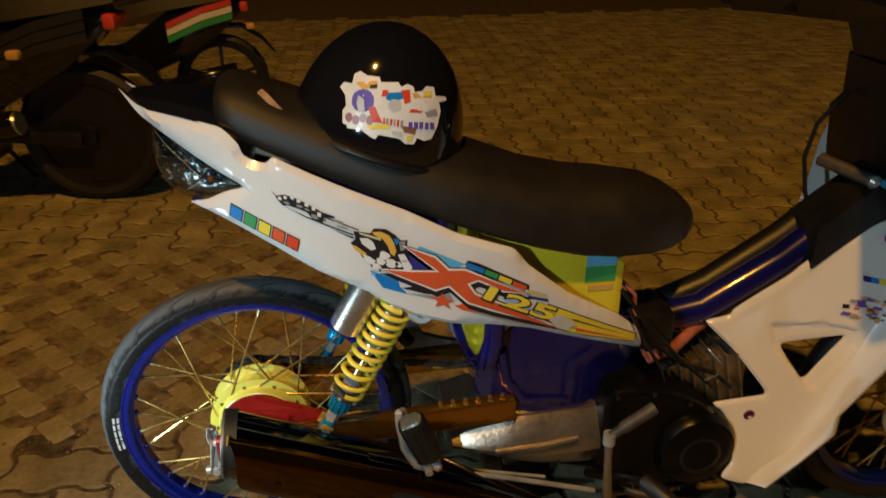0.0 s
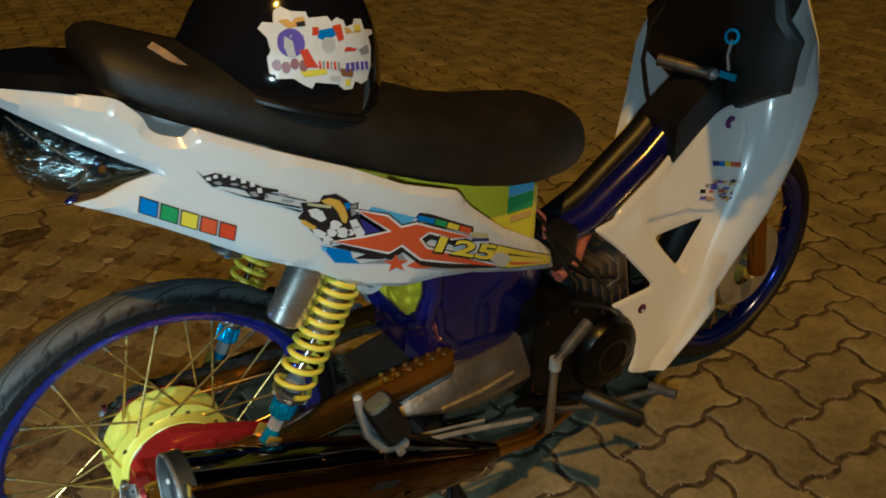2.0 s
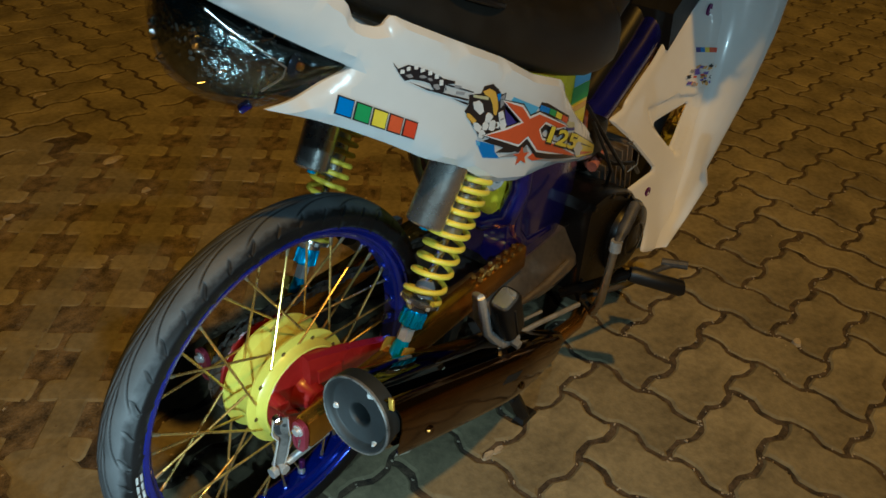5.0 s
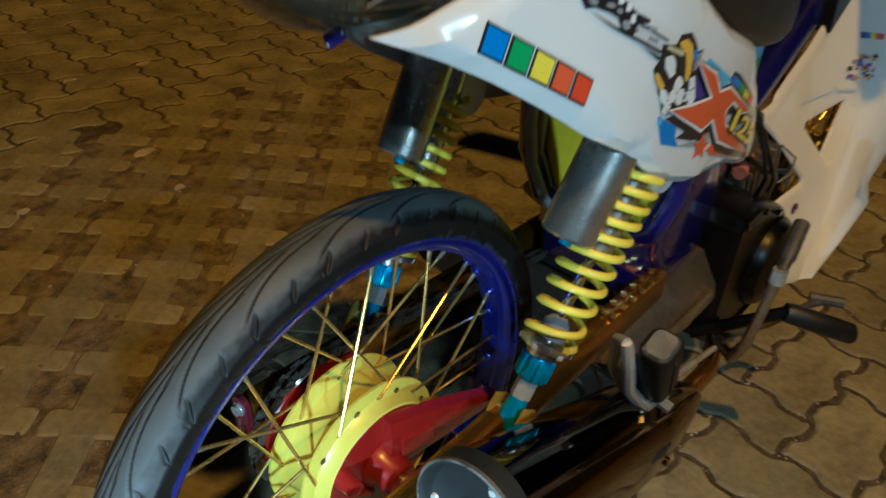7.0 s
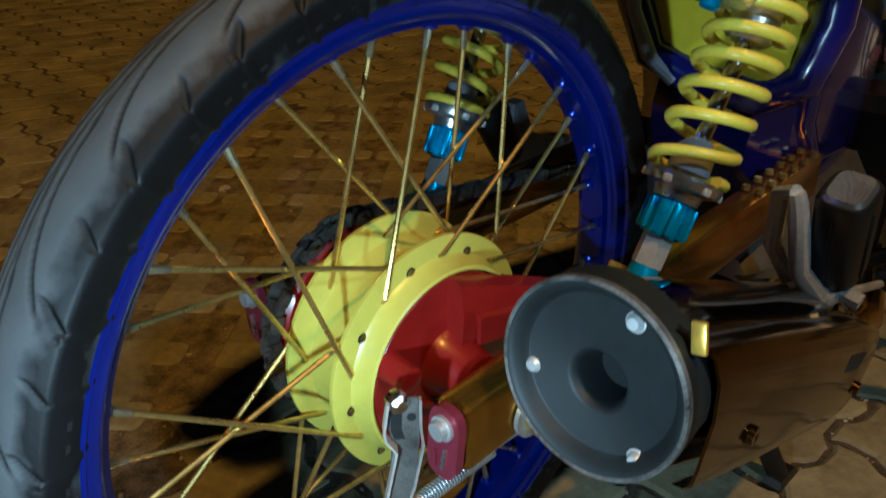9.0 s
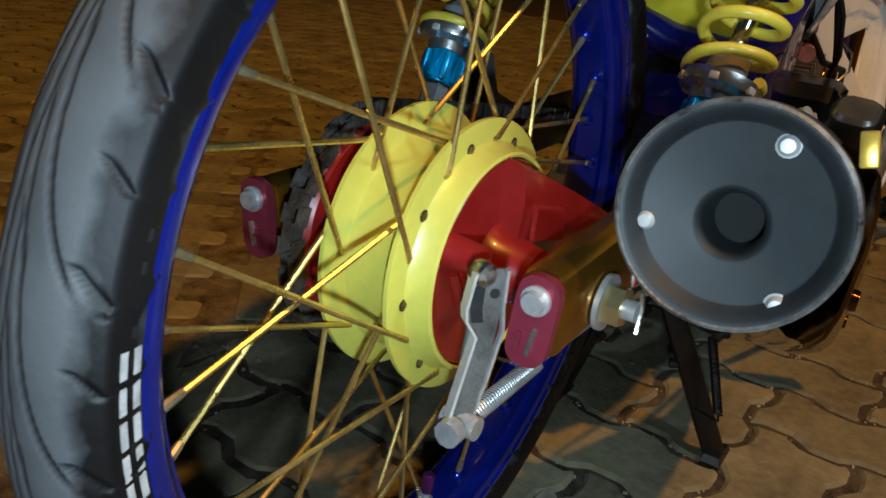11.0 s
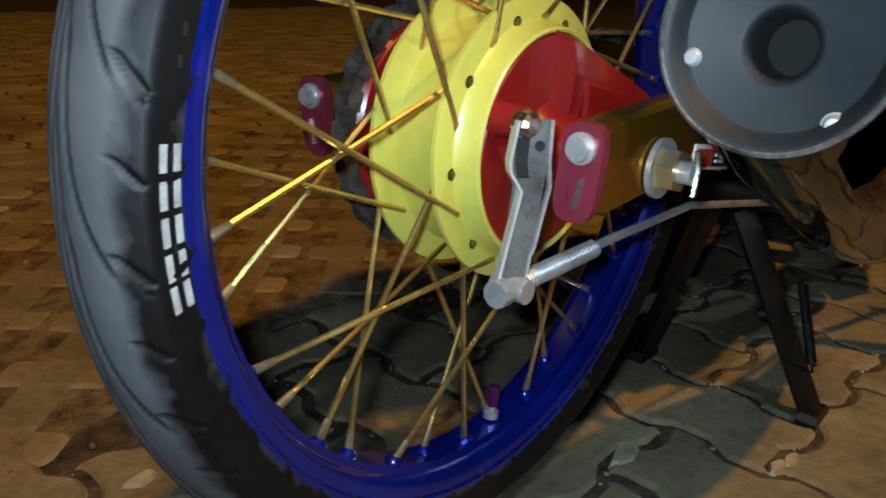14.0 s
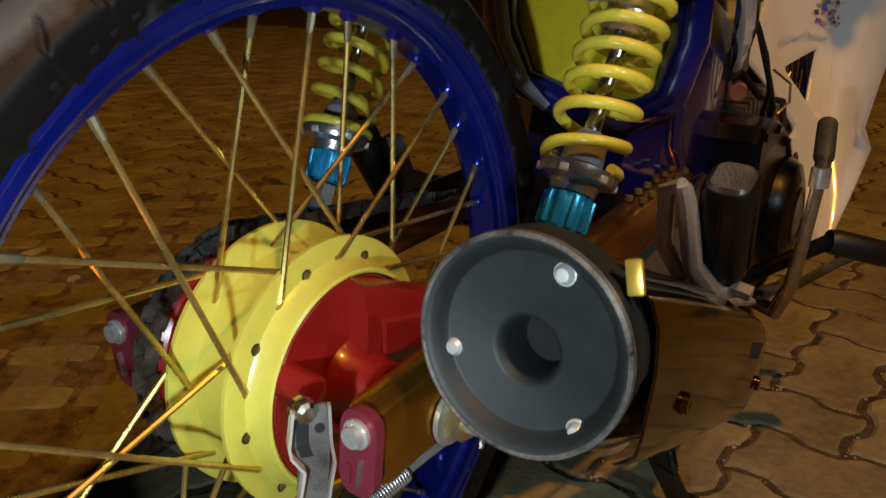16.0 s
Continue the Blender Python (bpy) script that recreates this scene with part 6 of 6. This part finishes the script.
def parked_moped(label, x, y, turn, stripe, rim_mat, scale=1.0, pipe=0.10, covered=False):
    """A parked moped: wheels with cast spokes, body, seat, tail guard, silencer and fork. Its rear wheel stands at (x, y)."""
    ob = thing("parked_moped", label, "motorcycle", group="mopeds parked behind")
    ob.matrix_basis = pose(x, y, 0, 0, 0, turn) @ Matrix.Scale(scale, 4)
    for wx, nm in ((0.0, "rear_wheel"), (-1.22, "front_wheel")):
        w = new(nm)
        w.parent = ob
        part("tyre", lathe([(-0.03, 0.225), (-0.036, 0.25), (-0.025, 0.272), (0, 0.28), (0.025, 0.272), (0.036, 0.25), (0.03, 0.225)], (wx, 0, 0.28), (0, 1, 0), 48, closed=True), RUBBER, w)
        part("rim", lathe([(-0.028, 0.205), (-0.030, 0.228), (0.030, 0.228), (0.028, 0.205)], (wx, 0, 0.28), (0, 1, 0), 48, closed=True), rim_mat, w)
        part("hub", lathe([(-0.05, 0), (-0.05, 0.035), (0.05, 0.035), (0.05, 0)], (wx, 0, 0.28), (0, 1, 0), 20), rim_mat, w)
        if covered:
            part("wheel_disc", lathe([(-0.02, 0.0), (-0.02, 0.21), (0.02, 0.21), (0.02, 0.0)], (wx, 0, 0.28), (0, 1, 0), 32), BLACK, w)
        for k in range(5):
            a = 2 * math.pi * k / 5 + 0.3
            part("cast_spoke", bar((wx + 0.03 * math.cos(a), 0, 0.28 + 0.03 * math.sin(a)), (wx + 0.21 * math.cos(a), 0, 0.28 + 0.21 * math.sin(a)), 0.02, 0.024, 0.003, up=(0, 1, 0)), rim_mat, w)
    part("body", loft([[(bx, yy * w, z) for yy, z in ((-0.8, lo), (0.8, lo), (1, (lo + hi) / 2), (0.7, hi), (-0.7, hi), (-1, (lo + hi) / 2))] for bx, w, lo, hi in ((0.16, 0.05, 0.70, 0.78), (0.0, 0.12, 0.56, 0.76), (-0.25, 0.14, 0.42, 0.72), (-0.55, 0.10, 0.30, 0.52), (-0.80, 0.10, 0.26, 0.46), (-0.95, 0.20, 0.28, 0.70), (-1.08, 0.16, 0.50, 0.95))]), GLOSS, ob, "black body panels", smooth=40)
    part("seat", loft([[(bx, yy * w, z) for yy, z in ((-1, lo), (1, lo), (0.8, hi), (-0.8, hi))] for bx, w, lo, hi in ((0.20, 0.06, 0.79, 0.82), (0.0, 0.12, 0.76, 0.84), (-0.3, 0.13, 0.72, 0.79), (-0.55, 0.08, 0.66, 0.74))]), VINYL, ob, "black seat", smooth=50)
    for k, (ink, z0) in enumerate(zip(stripe, (0.60, 0.64, 0.68))):
        for s_ in (-1, 1):
            part("side_stripe", loft([[(bx, s_ * (yy + 0.004), z0 + dz + h) for h in (0, 0.035)] + [(bx, s_ * yy, z0 + dz + h) for h in (0.035, 0)] for bx, yy, dz in ((0.10, 0.105, 0.06), (-0.08, 0.138, 0.02), (-0.28, 0.142, -0.06))]), INK[ink], ob, smooth=0)
    part("tail_guard", loft([[(bx, yy, z) for yy, z in ((-w, zz), (w, zz), (w, zz + 0.012), (-w, zz + 0.012))] for bx, w, zz in ((-0.02, 0.06, 0.60), (0.14, 0.07, 0.60), (0.26, 0.06, 0.52), (0.33, 0.03, 0.43))]), BLACK, ob, "black rear mudguard", smooth=30)
    part("indicator", box((0.20 if not covered else -0.16, -0.14, 0.62), (0.05, 0.06, 0.035), None, 0.01), INK["tan"], ob, "amber indicator")
    part("tail_lamp", box((0.17, 0, 0.72), (0.05, 0.14, 0.06), None, 0.015), INK["red"], ob, "red tail lamp")
    part("silencer", lathe([(0, 0), (0, 0.045), (0.01, 0.05), (0.36, 0.045), (0.45, 0.02), (0.45, 0)], (pipe, -0.13, 0.36), (-1, 0, -0.18), 28), GLOSS, ob, "black silencer")
    part("silencer_cap", lathe([(0, 0), (0, 0.047), (-0.008, 0.044), (-0.008, 0)], (pipe + 0.005, -0.13, 0.36), (-1, 0, -0.18), 24), BRUSHED, ob, "pale metal silencer cap")
    part("swing_arm", bar((0.0, -0.09, 0.28), (-0.46, -0.08, 0.30), 0.03, 0.05, 0.005), BLACK, ob)
    part("engine", box((-0.55, 0, 0.27), (0.34, 0.22, 0.20), None, 0.03), CASTING, ob, "grey engine")
    for s_ in (-1, 1):
        part("fork_leg", tube([(-1.22, s_ * 0.08, 0.28), (-1.05, s_ * 0.08, 0.78)], 0.018, 12), STEEL, ob)
    part("handlebar", tube([(-0.92, -0.33, 1.0), (-1.0, -0.12, 1.0), (-1.0, 0.12, 1.0), (-0.92, 0.33, 1.0)], 0.013, 10), BLACK, ob)
    part("side_stand", tube([(-0.45, 0.08, 0.25), (-0.40, 0.24, 0.01)], 0.010, 8), BLACK, ob)
    return ob


parked_moped("black moped with white, red and green side stripes parked behind", -0.40, 3.10, 4, ("green", "white", "red"), BLACK, 0.85)
parked_moped("dark black moped with a red tail lamp parked close behind", -0.80, 2.05, -8, ("black", "black", "black"), BLACK, 1.0, -0.22, True)

# ---------------------------------------------------------------- paving
GAP, UNIT = 0.0050, 0.1217
LAID = Matrix.Rotation(radians(-2.45), 2)


def on_grid(u, v):
    """From the units of the herringbone to metres."""
    p = LAID @ Vector((u - 1.722, v - 0.731)) * UNIT
    return 0.9 + p.x, -0.3 + p.y


KNOTS = ((0.0, 0.0), (0.10, 0.85), (0.17, 1.0), (0.34, 1.0), (0.41, 0.85), (0.5, 0.0), (0.60, -0.85), (0.67, -1.0), (0.84, -1.0), (0.91, -0.85))


def paver_loop(long, high):
    """The stepped outline of a paver, in units, from its lower left corner."""
    low = [(k + t, 0.075 * v) for k in range(long) for t, v in KNOTS]
    right = [(long - 0.075 * v, k + t) for k in range(high) for t, v in KNOTS]
    top = [(x, y + high) for x, y in low[1:] + [(long, 0.0)]][::-1]
    left = [(x - long, y) for x, y in right[1:] + [(long, high)]][::-1]
    return low + right + top + left


def slab(loop, high, gap, edge=0.005):
    """One paving piece as vertices and faces: flat top, worn edge, sides."""
    a, b = grown(loop, -gap), grown(loop, -gap - edge)
    n = len(a)
    verts = [(x, y, -0.02) for x, y in a] + [(x, y, high - edge * 0.8) for x, y in a] + [(x, y, high) for x, y in b]
    faces = [tuple(range(2 * n, 3 * n))]
    for r in (0, n):
        faces += [(r + k, r + (k + 1) % n, r + n + (k + 1) % n, r + n + k) for k in range(n)]
    return verts, faces


def piece_mesh(name, loop, material):
    verts, faces = slab(loop, 0.0, GAP)
    me = bpy.data.meshes.new(name)
    me.from_pydata(verts, [], faces)
    me.materials.append(material)
    return me


wrng = random.Random(15)


def worn(loop, by=0.0016):
    """The same outline with chipped, uneven edges."""
    return [(x + wrng.uniform(-by, by), y + wrng.uniform(-by, by)) for x, y in loop]


def laid(loop):
    return [tuple(LAID @ Vector(p) * UNIT) for p in loop]


lying = [(piece_mesh("zigzag_paver", w_, PAVER), w_) for w_ in [worn(laid(paver_loop(2, 1))) for _ in range(5)]]
standing = [(piece_mesh("zigzag_paver", w_, PAVER), w_) for w_ in [worn(laid(paver_loop(1, 2))) for _ in range(5)]]
U_, VV = Vector((0.106, 0.094)), Vector((0.097, -0.111))
ua, va = U_ / 0.146, VV / 0.146
Q0 = Vector((0.374, 1.048)) - 0.0375 * (ua + va)
ZED = rounded([(-0.072, -0.072), (-0.072, 0.037), (-0.001, 0.037), (-0.001, -0.001), (0.145, -0.001), (0.145, -0.108), (0.074, -0.108), (0.074, -0.072)], 0.020, 3, keep=(3, 7))
ZED = [tuple(ua * a + va * b) for a, b in ZED][::-1]
ells = [(piece_mesh("angled_paver", w_, PAVER), w_) for w_ in [worn(ZED) for _ in range(7)]]


def lattice_zone(x, y):
    return 0.47 + 0.03 * math.sin(9 * x) < y < 1.48 and -2.6 < x < 1.0 + 0.25 * (y - 0.5)


rim_ = [(-2.6 + 0.05 * k, 0.46 + 0.03 * math.sin(9 * (-2.6 + 0.05 * k))) for k in range(73)] + [(1.25, 1.50), (-2.6, 1.50)]
part("earth_fill", loft([[(x, y, -0.010) for x, y in rim_], [(x, y, -0.0028) for x, y in rim_]]), EARTH, ground, "brown earth in the gaps of the pavers", smooth=0)
rng = random.Random(4)
far_v, far_f = [], []


def put(me, loop, x, y, near):
    dz, rx, ry = rng.uniform(-0.0012, 0.0015), rng.uniform(-0.6, 0.6), rng.uniform(-0.6, 0.6)
    if near:
        ob = new("paver", me)
        ob.parent = ground
        ob.matrix_basis = pose(x, y, dz, rx, ry, rng.uniform(-0.6, 0.6))
    else:
        v, f = slab(loop, dz, GAP)
        o = len(far_v)
        far_v.extend((x + a, y + b, c) for a, b, c in v)
        far_f.extend(tuple(o + i for i in g) for g in f)


seams = []
for i in range(-40, 60):
    for j in range(-30, 31):
        u, v = i + 2 * j, i - 2 * j
        for du, dv, kinds, wide, high in ((0, 0, lying, 2, 1), (0, 1, standing, 1, 2)):
            x, y = on_grid(u + du, v + dv)
            cx, cy = on_grid(u + du + wide / 2, v + dv + high / 2)
            if not (-3.2 < cx < 6.0 and -2.2 < cy < 6.5) or lattice_zone(cx, cy):
                continue
            put(*kinds[(i * 3 + j * 5 + du) % 5], x, y, -0.45 < cx < 1.75 and -0.8 < cy < 0.45)
            if -0.4 < cx < 1.9 and -0.8 < cy < 0.5:
                seams.append((on_grid(u + du, v + dv), on_grid(u + du + wide, v + dv)))
                seams.append((on_grid(u + du, v + dv), on_grid(u + du, v + dv + high)))
for i in range(-26, 27):
    for j in range(-26, 27):
        q = Q0 + U_ * i + VV * j
        if lattice_zone(*q):
            put(*ells[(i * 3 + j * 5) % 7], q.x, q.y, -0.75 < q.x < 0.95)
me = bpy.data.meshes.new("far_pavers")
me.from_pydata(far_v, [], far_f)
me.materials.append(PAVER_FAR)
far_pavers = tagged(new("far_pavers", me), "weathered brown interlocking pavers farther off", "pavers", kind="stuff")

# pale chips and scraps lying on the paving
chips = bmesh.new()
for x, y, w in ((0.259, 0.003, 0.030), (0.346, -0.12, 0.016), (-0.091, 0.318, 0.02), (0.495, 1.347, 0.035), (0.816, 1.911, 0.03), (0.578, 1.916, 0.03), (0.462, 1.132, 0.022), (0.147, 1.256, 0.02), (1.059, -0.445, 0.022), (0.367, -0.126, 0.018)):
    n = 7
    ring_ = [(x + w * (0.5 + rng.random() * 0.6) * math.cos(2 * math.pi * k / n), y + w * 0.5 * (0.5 + rng.random() * 0.6) * math.sin(2 * math.pi * k / n)) for k in range(n)]
    add_loft(chips, [[(a, b, -0.003) for a, b in ring_], [(x + (a - x) * 0.8, y + (b - y) * 0.8, 0.004) for a, b in ring_]])
for k in range(420):
    x, y, w = rng.uniform(-0.7, 2.2), rng.uniform(-0.8, 2.2), rng.uniform(0.0010, 0.0036)
    add_box(chips, (x, y, -0.001), (w * 2, w, w), Matrix.Rotation(rng.uniform(0, 3), 4, "Z"))
# grit caught in the joints
for (ax_, ay_), (bx_, by_) in seams:
    for k in range(9):
        f, w = rng.random(), rng.uniform(0.0008, 0.0024)
        add_box(chips, (ax_ + (bx_ - ax_) * f + rng.gauss(0, 0.004), ay_ + (by_ - ay_) * f + rng.gauss(0, 0.004), -0.0025), (w * 2, w, w), Matrix.Rotation(rng.uniform(0, 3), 4, "Z"))
clods = bmesh.new()
crng = random.Random(21)
for k in range(900):
    x, y, w = crng.uniform(-0.75, 1.0), crng.uniform(0.40, 1.30), crng.uniform(0.002, 0.0075)
    n = crng.choice((5, 6))
    ring_ = [(w * crng.uniform(0.7, 1.25) * math.cos(2 * math.pi * k_ / n), w * crng.uniform(0.6, 1.1) * math.sin(2 * math.pi * k_ / n)) for k_ in range(n)]
    low = -0.004 if lattice_zone(x, y) else -0.001
    add_loft(clods, [[(x + a, y + b, low) for a, b in ring_], [(x + a * 0.85, y + b * 0.85, low + w * 0.45) for a, b in ring_], [(x + a * 0.3, y + b * 0.3, low + w * 0.75) for a, b in ring_]])
tagged(part("earth_clods", clods, EARTH, None, smooth=0), "small brown clods of earth among the pavers", "earth", kind="stuff")
tagged(part("litter", chips, mat("pale_chips", (0.42, 0.36, 0.26), 0.9, vary=0.3, scale=40), None, smooth=0), "pale stone chips and scraps on the paving", "litter", kind="stuff")
